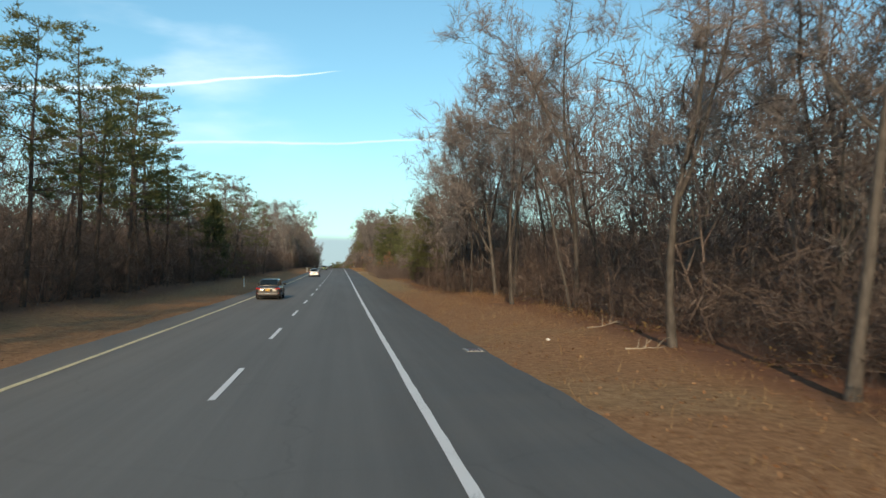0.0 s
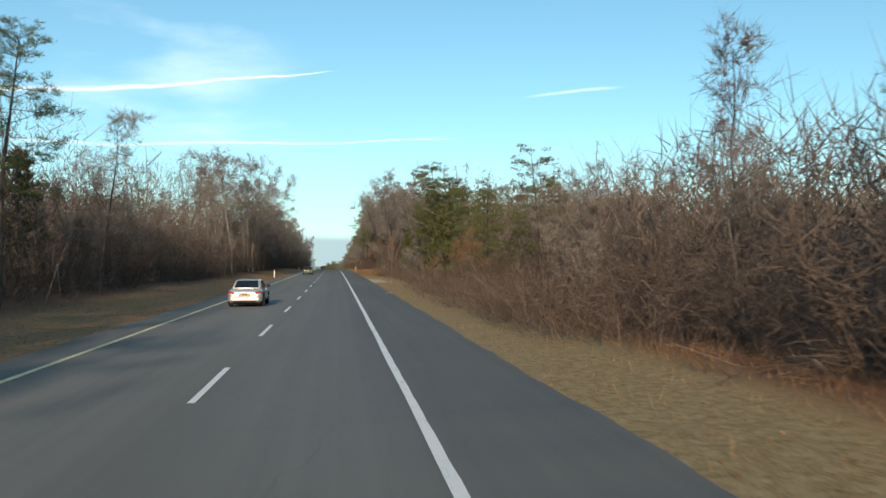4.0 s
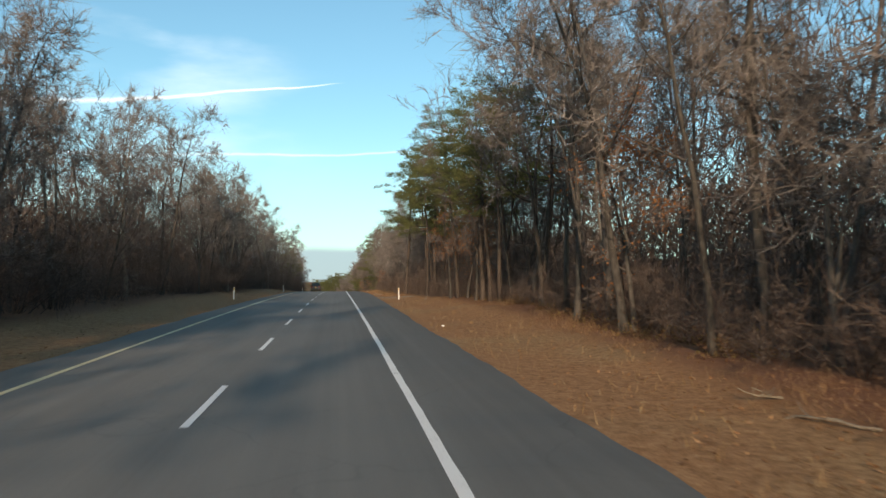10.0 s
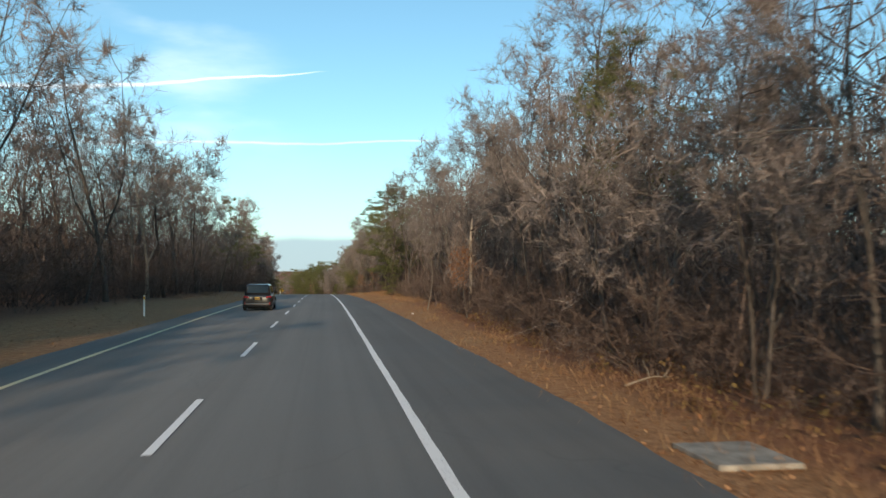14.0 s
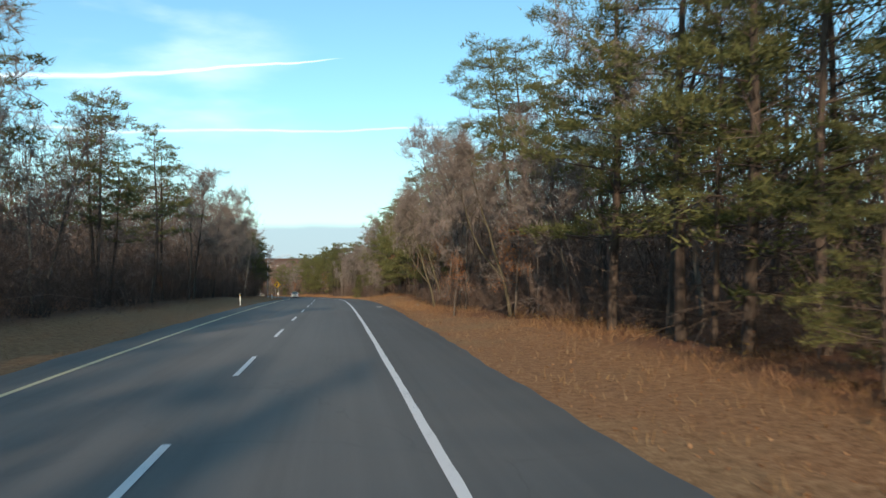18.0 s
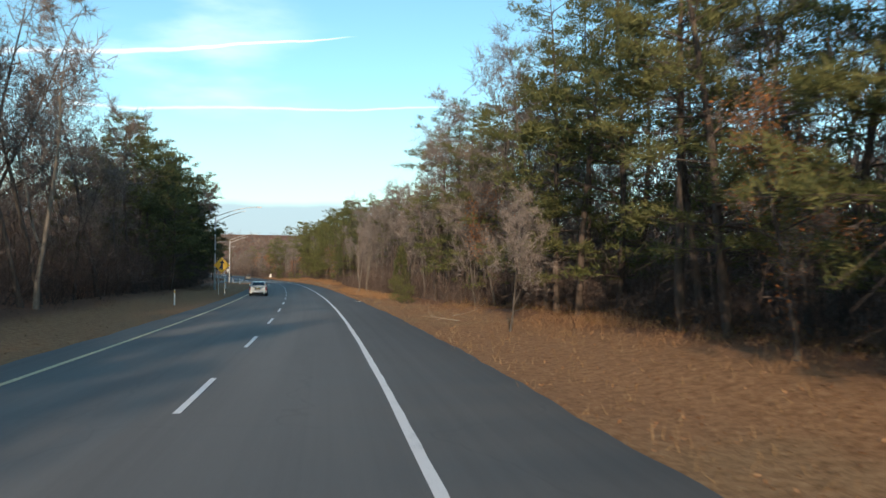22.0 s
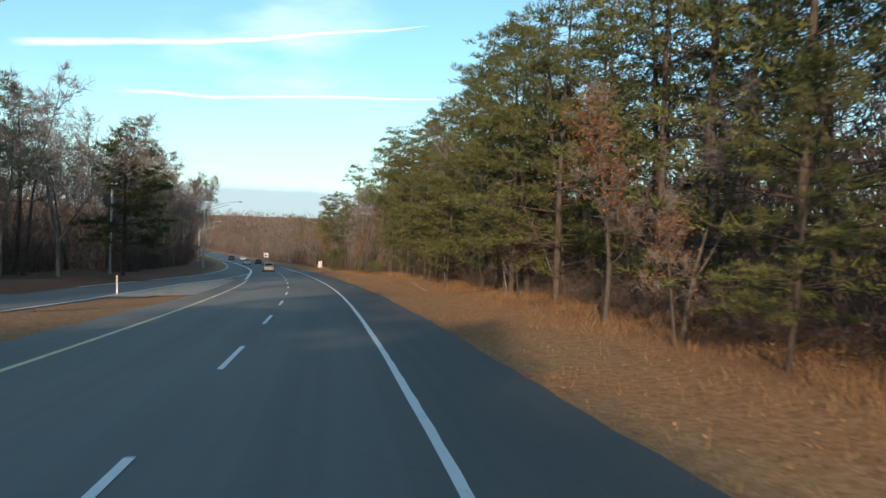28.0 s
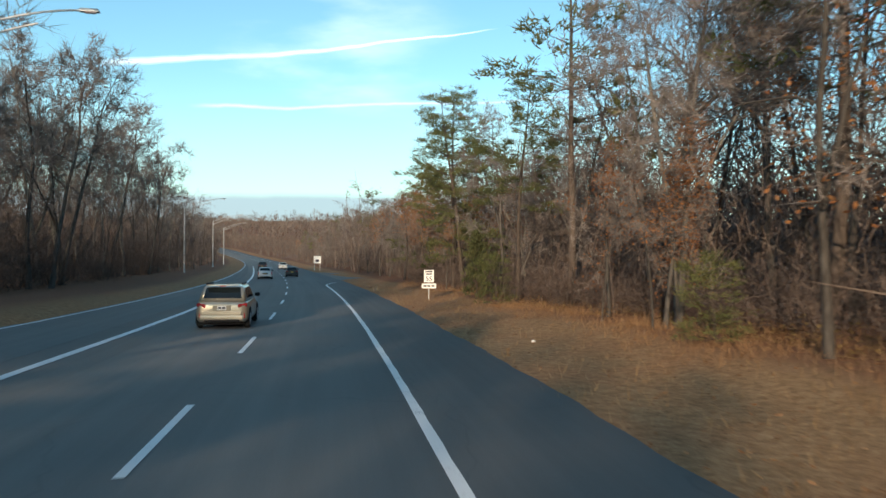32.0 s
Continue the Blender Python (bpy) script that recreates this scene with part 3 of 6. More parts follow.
def bare_tree(rng, height, first, spread, girth, limbs=11, fine=1.0, lean=0.0, forks=0, thick=0.019):
    """Wood and twig meshes of a leafless tree; first: the height share of the lowest limb."""
    wood, twig, tips = Bits(), Bits(), []
    trunk = limb(rng, (0, 0, -0.3), (lean, rng.normal() * 0.04, 1), height * 0.84, 9, 0.075, 0.05)
    r = girth * (1 - np.linspace(0, 1, 10) ** 1.1 * 0.88)
    r[0] *= 1.35
    wood.tube(trunk, r, 8)
    stems = [(trunk, girth)]
    for _ in range(forks):
        q, d = along(trunk, rng.uniform(0.18, 0.4))
        a = rng.uniform(0, 6.28)
        fk = limb(rng, q, d * 1.2 + np.array([math.cos(a), math.sin(a), 0]) * 0.5, height * 0.6, 7, 0.10, 0.08)
        wood.tube(fk, girth * 0.6 * (1 - np.linspace(0, 1, 8) * 0.85), 6)
        stems.append((fk, girth * 0.6))
    for k in range(limbs):
        stem, g = stems[k % len(stems)]
        u = first + (1 - first) * (k + rng.uniform(0.2, 0.9)) / limbs
        q, d = along(stem, min(u, 0.985))
        a = k * 2.4 + rng.uniform(-0.5, 0.5)
        out = np.array([math.cos(a), math.sin(a), 0.0])
        ln = spread * height * (1.15 - 0.72 * u) * rng.uniform(0.7, 1.05)
        b1 = limb(rng, q, out * (1.2 - 0.6 * u) + d * (0.3 + 0.5 * u), ln, 7, 0.22, 0.07)
        r1 = max(0.02, g * 0.40 * (1.1 - 0.7 * u))
        wood.tube(b1, r1 * (1 - np.linspace(0, 1, 8) * 0.82), 4)
        for j in range(7):
            q2, d2 = along(b1, rng.uniform(0.2, 1.0) if j else 0.99)
            l2 = ln * rng.uniform(0.24, 0.5)
            b2 = limb(rng, q2, d2 + rng.normal(size=3) * 0.7, l2, 4, 0.3, 0.08)
            wood.tube(b2[[0, 1, 2, 4]], np.array([1.0, 0.75, 0.5, 0.2]) * max(0.010, r1 * 0.28), 3)
            for _ in range(5):
                q3, d3 = along(b2, rng.uniform(0.2, 1.0))
                b3 = limb(rng, q3, d3 + rng.normal(size=3) * 0.75, l2 * rng.uniform(0.4, 0.85), 3, 0.35, 0.08)
                twig.blades(b3[:-1], b3[1:], np.array([1.1, 0.85, 0.6]) * thick, rng)
                n = max(3, int(12 * fine))
                t = rng.uniform(0.05, 3, n)
                i = np.minimum(t.astype(int), 2)
                s0 = b3[i] + (b3[i + 1] - b3[i]) * (t - i)[:, None]
                e = s0 + (unit(b3[-1] - b3[0]) * 0.8 + rng.normal(size=(n, 3)) * 0.6 + [0, 0, 0.12]) * rng.uniform(0.16, 0.55, (n, 1))
                twig.spikes(s0, e, thick, rng)
                tips.append(b3[-1])
    return wood, twig, np.array(tips)


def bush(rng, h, w, stems):
    """Stem and twig meshes of a leafless bush with arching shoots."""
    wood, twig = Bits(), Bits()
    for _ in range(stems):
        a = rng.uniform(0, 6.28)
        out = np.array([math.cos(a), math.sin(a), 0])
        st = limb(rng, out * rng.uniform(0, w * 0.3) - [0, 0, 0.1], out * rng.uniform(0.1, 0.75) + [0, 0, 1], h * rng.uniform(0.6, 1.15), 5, 0.2, -0.05)
        wood.tube(st, np.linspace(0.019, 0.005, 6), 3)
        for _ in range(8):
            q, d = along(st, rng.uniform(0.12, 1.0))
            sh = limb(rng, q, d * 0.7 + rng.normal(size=3) * 0.6, h * rng.uniform(0.12, 0.34), 2, 0.35, 0.0)
            twig.blades(sh[:-1], sh[1:], [0.015, 0.011], rng)
            n = 15
            t = rng.uniform(0.1, 1, (n, 1))
            s0 = sh[0] + (sh[-1] - sh[0]) * t
            e = s0 + (unit(sh[-1] - sh[0]) * 0.5 + rng.normal(size=(n, 3)) * 0.65) * rng.uniform(0.12, 0.5, (n, 1))
            twig.spikes(s0, e, 0.015, rng)
    return wood, twig


def pine_tree(rng, height, first, spread, girth, whorls=15, full=1.0, needles=24, thick=0.036):
    """Pitch pine: bare trunk below, level boughs with needle tufts turned up at their ends."""
    wood, leaf = Bits(), Bits()
    trunk = limb(rng, (0, 0, -0.3), (rng.normal() * 0.05, rng.normal() * 0.05, 1), height * 0.99, 8, 0.04, 0.06)
    wood.tube(trunk, girth * (1 - np.linspace(0, 1, 9) ** 1.2 * 0.9), 8)
    for k in range(14):                 # dead lower boughs
        q, d = along(trunk, rng.uniform(0.05, max(0.2, first + 0.12)))
        a = rng.uniform(0, 6.28)
        b0 = limb(rng, q, np.array([math.cos(a), math.sin(a), -0.05]), height * rng.uniform(0.07, 0.2), 4, 0.16, -0.02)
        wood.tube(b0[[0, 2, 4]], np.array([0.015, 0.010, 0.004]), 3)
        for _ in range(5):
            q2, d2 = along(b0, rng.uniform(0.25, 1))
            wood.blades(q2[None], (q2 + (d2 + rng.normal(size=3) * 0.6) * rng.uniform(0.3, 0.9))[None], 0.014, rng)
    cl = []
    for k in range(whorls):
        u = first + (0.99 - first) * (k + rng.uniform(0, 1)) / whorls
        q, d = along(trunk, min(u, 0.98))
        shape = (1 - ((u - first) / (1 - first)) ** 1.6 * 0.85) * (0.62 + 0.38 * min(1, (u - first) / 0.15 + 0.3))
        for m in range(rng.integers(2, 5)):
            a = rng.uniform(0, 6.28)
            ln = spread * height * shape * rng.uniform(0.65, 1.2)
            b1 = limb(rng, q, np.array([math.cos(a), math.sin(a), 0.02 + 0.45 * (u - first)]), ln, 4, 0.10, 0.03)
            wood.tube(b1[[0, 2, 4]], max(0.025, girth * 0.24 * (1.1 - u)) * np.array([1, 0.65, 0.25]), 4)
            for j in range(max(3, int(ln * 2.4 * full))):
                q2, d2 = along(b1, rng.uniform(0.35, 1.0) if j else 0.98)
                e = q2 + unit(d2 + rng.normal(size=3) * [0.75, 0.75, 0.12] + [0, 0, 0.12]) * rng.uniform(0.3, 1.0)
                cl.append((q2 + (e - q2) * 0.8, unit(e - q2)))
    for c, d in cl:
        for _ in range(2):
            n = needles
            o = c + rng.normal(size=3) * [0.22, 0.22, 0.07]
            p0 = o + rng.normal(size=(n, 3)) * [0.14, 0.14, 0.06]
            dr = rng.normal(size=(n, 3)) * [0.75, 0.75, 0.5] + d * 0.6 + [0, 0, 0.35]
            dr /= np.linalg.norm(dr, axis=1)[:, None]
            leaf.spikes(p0, p0 + dr * rng.uniform(0.16, 0.36, (n, 1)), thick, rng)
    return wood, leaf


def cedar_tree(rng, height, width, girth):
    """Red cedar: dense narrow cone, foliage to the ground."""
    wood, leaf = Bits(), Bits()
    trunk = limb(rng, (0, 0, -0.3), (0, 0, 1), height * 0.97, 6, 0.02, 0.05)
    wood.tube(trunk, girth * (1 - np.linspace(0, 1, 7) * 0.92), 6)
    n = int(34 * height)
    u = rng.uniform(0.04, 1, n) ** 0.9
    a = rng.uniform(0, 6.28, n)
    bulge = 1 + 0.25 * np.sin(a * 3 + u * 17) + 0.15 * np.sin(a * 5 - u * 31)
    rr = width * (1 - u) ** 0.75 * bulge * rng.uniform(0.35, 1.0, n) ** 0.5 + 0.1
    c = np.stack([np.cos(a) * rr, np.sin(a) * rr, u * height], -1)
    for q, ang in zip(c, a):
        k = 9
        p0 = q + rng.normal(size=(k, 3)) * 0.13
        d = rng.normal(size=(k, 3)) * 0.5 + np.array([math.cos(ang) * 0.6, math.sin(ang) * 0.6, 0.75])
        leaf.spikes(p0, p0 + d * rng.uniform(0.2, 0.5, (k, 1)), 0.14, rng)
    for q in c[::9]:
        wood.tube([[0, 0, q[2] - 0.5], q * [0.5, 0.5, 1] - [0, 0, 0.2], q], [0.03, 0.02, 0.008], 3)
    return wood, leaf


STORE = new("tree_store")        # removed again below
KINDS = {}


def keep(kind, name, label, category, parts):
    root = new(name)
    for pn, me in parts:
        ob = new(pn, me)
        ob.parent = root
    tagged(root, label, category)
    KINDS.setdefault(kind, []).append(root)
    return root


rng = np.random.default_rng(7)
for i in range(9):
    h = 15.5
    pale = i in (2, 5, 8)
    w, t, tips = bare_tree(rng, h, rng.uniform(0.3, 0.46), rng.uniform(0.27, 0.36), rng.uniform(0.09, 0.15), 13, 1.15, rng.normal() * 0.06, forks=i % 3 % 2 + (i == 5))
    keep("pale" if pale else "bare", "bare_tree", "leafless %s tree with fine upright twigs" % ("pale-barked" if pale else "grey-brown"), "tree",
         [("trunk", w.mesh("trunk", BARK_PALE if pale else BARK_GREY, True)), ("crown", t.mesh("crown", TWIG))])
for i in range(4):                      # slim poles of the wood's edge
    w, t, tips = bare_tree(rng, 13.0, 0.45, 0.2, 0.065, 8, 0.9, rng.normal() * 0.12)
    keep("slim", "slim_tree", "slim leafless young tree with a thin trunk", "tree", [("trunk", w.mesh("trunk", BARK_PALE if i == 1 else BARK_GREY, True)), ("crown", t.mesh("crown", TWIG))])
for i in range(3):                      # broad low crowns over the verge
    w, t, tips = bare_tree(rng, 9.0, 0.16, 0.44, 0.085, 13, 1.1, rng.normal() * 0.1, forks=2)
    keep("broad", "small_tree", "small spreading leafless tree with brown twigs", "tree", [("trunk", w.mesh("trunk", BARK_GREY, True)), ("crown", t.mesh("crown", TWIG))])
for i in range(2):                      # mossy trees leaning out over the verge
    w, t, tips = bare_tree(rng, 10.0, 0.42, 0.34, 0.10, 15, 1.2, -0.34, forks=1)
    keep("lean", "leaning_tree", "leafless mossy-barked tree leaning towards the road", "tree", [("trunk", w.mesh("trunk", BARK_MOSS, True)), ("crown", t.mesh("crown", TWIG))])
for i in range(3):
    w, t, tips = bare_tree(rng, 11.0, 0.28, 0.30, 0.13, 9, 0.8)
    lf = Bits()
    pick = tips[(np.sin(tips[:, 0] * 1.3 + i) + np.sin(tips[:, 2] * 1.1 + tips[:, 1])) > -0.2]
    lf.leaves(np.repeat(pick, 10, 0) + rng.normal(size=(len(pick) * 10, 3)) * 0.30, 0.07, rng)
    keep("oak", "oak_tree", "oak still holding rust-brown dead leaves", "tree", [("trunk", w.mesh("trunk", BARK_GREY, True)), ("branchwork", t.mesh("branchwork", TWIG)), ("crown", lf.mesh("crown", OAK_LEAF))])
for i in range(6):
    low = i >= 3
    w, l = pine_tree(rng, 14.0, rng.uniform(0.10, 0.2) if low else rng.uniform(0.35, 0.5), 0.25 if low else 0.22, 0.15, 18 if low else 13, 1.15)
    keep("lowpine" if low else "pine", "pine_tree", "pitch pine with olive-green needle tufts" + (" above dead grey lower boughs" if low else " above a bare trunk"), "tree",
         [("trunk", w.mesh("trunk", BARK_PINE, True)), ("crown", l.mesh("crown", NEEDLE))])
w, l = pine_tree(rng, 14.0, 0.17, 0.34, 0.2, 20, 1.5, 16, 0.07)
keep("darkpine", "pine_tree", "broad dark green pine standing alone beside the slip road", "tree", [("trunk", w.mesh("trunk", BARK_PINE, True)), ("crown", l.mesh("crown", CEDAR))])
for i in range(2):                      # young pines at the wood's edge
    w, l = pine_tree(rng, 3.0, 0.06, 0.30, 0.045, 7, 2.0, 14, 0.032)
    keep("young", "young_pine", "young bushy pine with bright green needles", "tree", [("trunk", w.mesh("trunk", BARK_PINE, True)), ("crown", l.mesh("crown", NEEDLE))])
for i in range(2):
    w, l = cedar_tree(rng, 9.0, 1.9, 0.14)
    keep("cedar", "cedar_tree", "dense dark olive cedar reaching the ground", "tree", [("trunk", w.mesh("trunk", BARK_PINE, True)), ("crown", l.mesh("crown", CEDAR))])
for i in range(5):                      # plainer ones for the deeper rows
    w, t, tips = bare_tree(rng, 15.5, rng.uniform(0.3, 0.45), rng.uniform(0.27, 0.34), 0.13, 10, 0.75, rng.normal() * 0.05, i % 2, 0.026)
    keep("bare_far", "woodland_tree", "leafless grey-brown tree deeper in the woods", "tree", [("trunk", w.mesh("trunk", BARK_PALE if i == 3 else BARK_GREY, True)), ("crown", t.mesh("crown", TWIG))])
for i in range(4):
    low = i >= 2
    w, l = pine_tree(rng, 14.0, 0.1 if low else 0.4, 0.25 if low else 0.22, 0.15, 16 if low else 13, 0.9, 12, 0.066)
    keep("lowpine_far" if low else "pine_far", "pine_tree", "pitch pine with dull green needles standing deeper in the woods", "tree", [("trunk", w.mesh("trunk", BARK_PINE, True)), ("crown", l.mesh("crown", NEEDLE))])
for i in range(5):
    w, t = bush(rng, 3.4, 2.6, 20)
    keep("bush", "bush", "leafless brown bush with arching fine twigs", "bush", [("stem", w.mesh("stem", BUSH)), ("crown", t.mesh("crown", BUSH))])
for i in range(4):
    w, t = bush(rng, 5.2, 3.2, 30)
    keep("shrub", "tall_shrub", "tall dense leafless shrub at the shaded wood's edge", "shrub", [("stem", w.mesh("stem", BUSH)), ("crown", t.mesh("crown", BUSH))])
BASE_H = {"bush": 3.4, "shrub": 5.2, "bare": 15.5, "pale": 15.5, "slim": 13.0, "broad": 9.0, "lean": 10.0, "young": 3.0, "darkpine": 14.0, "oak": 11.0, "pine": 14.0, "lowpine": 14.0, "cedar": 9.0}
count = 0


def plant(kind, s, off, height, turn=None, wide=1.0):
    """One tree of that kind at its place on the plan."""
    global count
    opts = KINDS[kind + "_far"] if kind + "_far" in KINDS and (off > 14.0 or off < -11.8) else KINDS[kind]
    src = opts[count * 7 % len(opts)]
    count += 1
    k = height / BASE_H[kind]
    p = place(s, off, float(lie(s, off)))
    t = copy_thing(src, pose(*p, 0, 0, (count * 137.5) % 360 if turn is None else turn))
    t.scale = (k * wide, k * wide, k)
    t["group"] = {"bush": "roadside bushes", "shrub": "roadside shrubs"}.get(kind, "roadside trees")
    return t


# the woods, stretch by stretch: from, to (metres along), nearest trunk, height, trees per 100 m in the front belt, mix
RIGHT = [
    (-30, 118, 10.2, 17.5, 30, "bare bare bare slim slim broad bare"),
    (118, 142, 10.6, 8.6, 46, "lowpine cedar broad bare cedar"),
    (142, 176, 11.5, 9.0, 32, "broad pine bare slim cedar lowpine bare"),
    (176, 205, 11.0, 9.2, 30, "lowpine cedar slim bare lowpine broad"),
    (205, 250, 16.5, 11.0, 28, "pine pine broad pine bare pine"),
    (250, 300, 10.5, 18.5, 34, "bare bare slim bare slim bare broad"),
    (300, 338, 11.0, 21.5, 36, "bare slim bare oak slim broad bare"),
    (338, 380, 10.5, 18.0, 34, "pine bare oak bare pine bare pine"),
    (380, 400, 10.2, 11.0, 46, "bare bare broad slim bare broad"),
    (400, 422, 10.2, 15.0, 50, "bare bare broad slim bare broad"),
    (422, 488, 9.6, 17.0, 34, "bare slim bare broad bare slim broad bare"),
    (488, 513, 9.8, 17.5, 36, "lowpine pine lowpine pine bare"),
    (513, 545, 9.8, 17.5, 38, "bare bare pine broad bare oak pine bare"),
    (545, 568, 9.6, 15.5, 34, "bare bare slim broad bare oak oak"),
    (568, 642, 10.4, 17.0, 46, "lowpine pine lowpine lowpine broad bare"),
    (642, 665, 9.8, 17.0, 52, "bare bare broad slim pine bare"),
    (665, 692, 9.8, 13.5, 46, "bare bare broad slim pine bare"),
    (692, 742, 9.6, 15.5, 32, "pale bare slim pale bare slim broad"),
    (742, 822, 11.4, 17.8, 46, "lowpine pine lowpine lowpine pine bare"),
    (822, 850, 11.4, 17.5, 42, "pine bare slim pine bare"),
    (850, 884, 12.0, 19.0, 52, "bare pine bare oak bare bare pine"),
    (884, 960, 12.0, 15.0, 42, "bare pine bare broad oak lowpine"),
    (960, 1060, 13.5, 14.0, 32, "bare broad pine bare broad bare"),
    (1060, 1160, 12.0, 11.5, 26, "bare broad pine broad bare oak"),
]
LEFT = [
    (20, 60, 11.0, 15, 22, "bare pine bare"),
    (60, 112, 11.5, 16.5, 27, "pine bare pine pine bare"),
    (112, 140, 11.0, 11.5, 27, "pine bare cedar broad bare pine"),
    (140, 190, 11.0, 15.0, 25, "pine bare cedar broad bare pine"),
    (190, 245, 11.0, 10.5, 26, "broad broad bare lowpine broad"),
    (245, 285, 11.5, 21, 16, "bare pale bare bare pale"),
    (285, 340, 11.0, 16, 32, "bare bare pine broad bare"),
    (340, 400, 10.8, 18.5, 34, "bare bare broad bare bare broad"),
    (400, 430, 10.8, 19.5, 26, "bare bare broad bare bare slim"),
    (430, 510, 10.8, 18.0, 28, "bare bare broad bare bare slim"),
    (510, 560, 10.8, 14.5, 27, "bare pine bare broad pine"),
    (560, 600, 11.0, 16.0, 26, "bare bare bare broad slim"),
    (600, 655, 11.0, 20.0, 26, "bare bare bare broad slim"),
    (655, 716, 11.6, 16.0, 38, "darkpine lowpine darkpine pine darkpine bare"),
    (716, 780, 25.0, 21, 26, "bare bare broad oak"),
    (780, 830, 21.5, 19.5, 26, "bare bare pine broad"),
    (830, 980, 15.5, 20, 26, "bare bare pale slim bare broad"),
    (980, 1160, 15.0, 15, 20, "bare bare broad bare"),
]


def belt(rows, side, seed):
    rg = np.random.default_rng(seed)
    for s0, s1, near, height, density, mix in rows:
        mix = mix.split()
        n = int((s1 - s0) * density / 100)
        for i in range(n):
            s = s0 + (i + rg.uniform(0.1, 0.9)) * (s1 - s0) / n
            kind = mix[rg.integers(len(mix))]
            depth = [0.4, 3.2, 7.0][i % 3] + rg.uniform(0, 2.6)
            h = height * rg.uniform(0.82, 1.08) * {"broad": 0.62, "slim": 0.9, "cedar": 0.6, "oak": 0.75}.get(kind, 1.0)
            base = float(wood_edge(s)) + 0.9 if side > 0 else near
            plant(kind, s, side * (base + depth), h)


def stand(*trees):
    """Single trees: kind, metres along, metres right of the lane line, height."""
    for k, s, o, h in trees:
        plant(k, s, o, h, heading(s) if k == "lean" else None)


stand(
    ("bare", 46, 11.6, 15), ("bare", 54, 11.6, 15), ("bare", 69, 13, 15), ("bare", 76, 11.7, 15), ("pine", 80, -13, 15.7), ("broad", 86, 12.8, 14.5),
    ("bare", 90, 11.7, 10), ("pine", 92, -13, 16.9), ("broad", 97, 12.4, 9), ("bare", 99, 14, 17), ("bare", 104, 13.4, 17),
)
stand(
    ("broad", 106.5, 12.2, 10), ("pine", 108, -14, 12), ("bare", 110, 13.6, 17), ("pine", 114, -12.5, 11.8), ("bare", 114, 13, 12.1), ("bare", 115, 13.8, 15.5),
    ("lowpine", 119, 12.6, 10.5), ("lowpine", 122.5, 12.2, 10), ("pine", 124, 14.5, 13), ("bare", 125, 14, 13), ("cedar", 126, -12, 9), ("pine", 126, 12.1, 8.4),
    ("lowpine", 126.5, 12.8, 10.5), ("bare", 130, 16, 13), ("pine", 130, 12.5, 8.2), ("lowpine", 130.5, 12.2, 9.5), ("cedar", 134, 12, 5.1), ("lowpine", 135, 12.8, 8.5),
    ("pine", 145, -13, 14.3), ("lowpine", 148, -13, 14.3),
)
stand(
    ("bare", 156, 16, 11.2), ("oak", 183, 11.4, 5), ("oak", 186, 10.6, 4.4), ("oak", 190, 9.9, 3.4), ("lowpine", 193, 12, 8.5), ("lowpine", 198.5, 11.8, 11.2), ("darkpine", 203, 12.6, 10), ("cedar", 196, 11, 6.5),
    ("oak", 200, 11, 4.2), ("oak", 208, 11.6, 4.6), ("broad", 218, 11, 4.5), ("pine", 221, 17, 7.8), ("broad", 224, 10.5, 4.5),
)
stand(
    ("bare", 226, 18, 9), ("pine", 228, 17, 8.1), ("pine", 235, 18, 9.4), ("slim", 238, 9.5, 6), ("bare", 239, -14, 14.1), ("cedar", 239, 12, 5.9),
    ("oak", 240, 9.6, 6.3), ("pine", 245, 19, 11.9), ("pine", 246, 17, 11.5), ("cedar", 248, 13, 6.1),
)
stand(
    ("bare", 250, -12.5, 20), ("pine", 252, 18, 14.3), ("bare", 256, 11.2, 15), ("young", 263.4, 9.4, 1.9), ("broad", 263.5, 9.8, 2.2), ("pale", 268, -12, 21),
    ("pale", 268, -11.5, 17.5), ("bare", 269, 11.1, 15), ("pale", 270, -11.5, 21), ("pine", 270, 18, 18.3),
)
stand(
    ("bare", 284, 14, 15), ("bare", 286, -12, 19.3), ("bare", 291, -11.5, 15.9), ("cedar", 297, -12.4, 7), ("bare", 298, 12, 18), ("bare", 300, -12, 21),
    ("bare", 300, -13, 14), ("oak", 305, 12.5, 9.5), ("bare", 305, 12.2, 19), ("broad", 306, -12, 8), ("bare", 310, -12.4, 15), ("bare", 312, 12.6, 19.5),
    ("broad", 314, -11.8, 7.5), ("bare", 316, -13, 14.5), ("bare", 317, 13.6, 16.5),
)
stand(
    ("bare", 322, 13.6, 17), ("pine", 326, 14.5, 16.5), ("bare", 331, 13.8, 16), ("pine", 332, 13.3, 15), ("pine", 334, 13, 15), ("pine", 338, 13.2, 18),
    ("oak", 339, 12.8, 9.8), ("oak", 344, 13, 9.7),
)
stand(
    ("pine", 346, 12.5, 16.9), ("oak", 347, 12, 10), ("pine", 362, 11.6, 15), ("pine", 368, 12.4, 16.3), ("pine", 371, 13.5, 18), ("pine", 379, 10.8, 18.5), ("bare", 378, -13, 17),
    ("bare", 382, -12.5, 18.4), ("broad", 387, 11.2, 6), ("bare", 390, -12.5, 17.5), ("slim", 391.5, 10.2, 9), ("broad", 392, 10.6, 6.5), ("broad", 396, 10, 5.5),
    ("bare", 397, -14, 18),
)
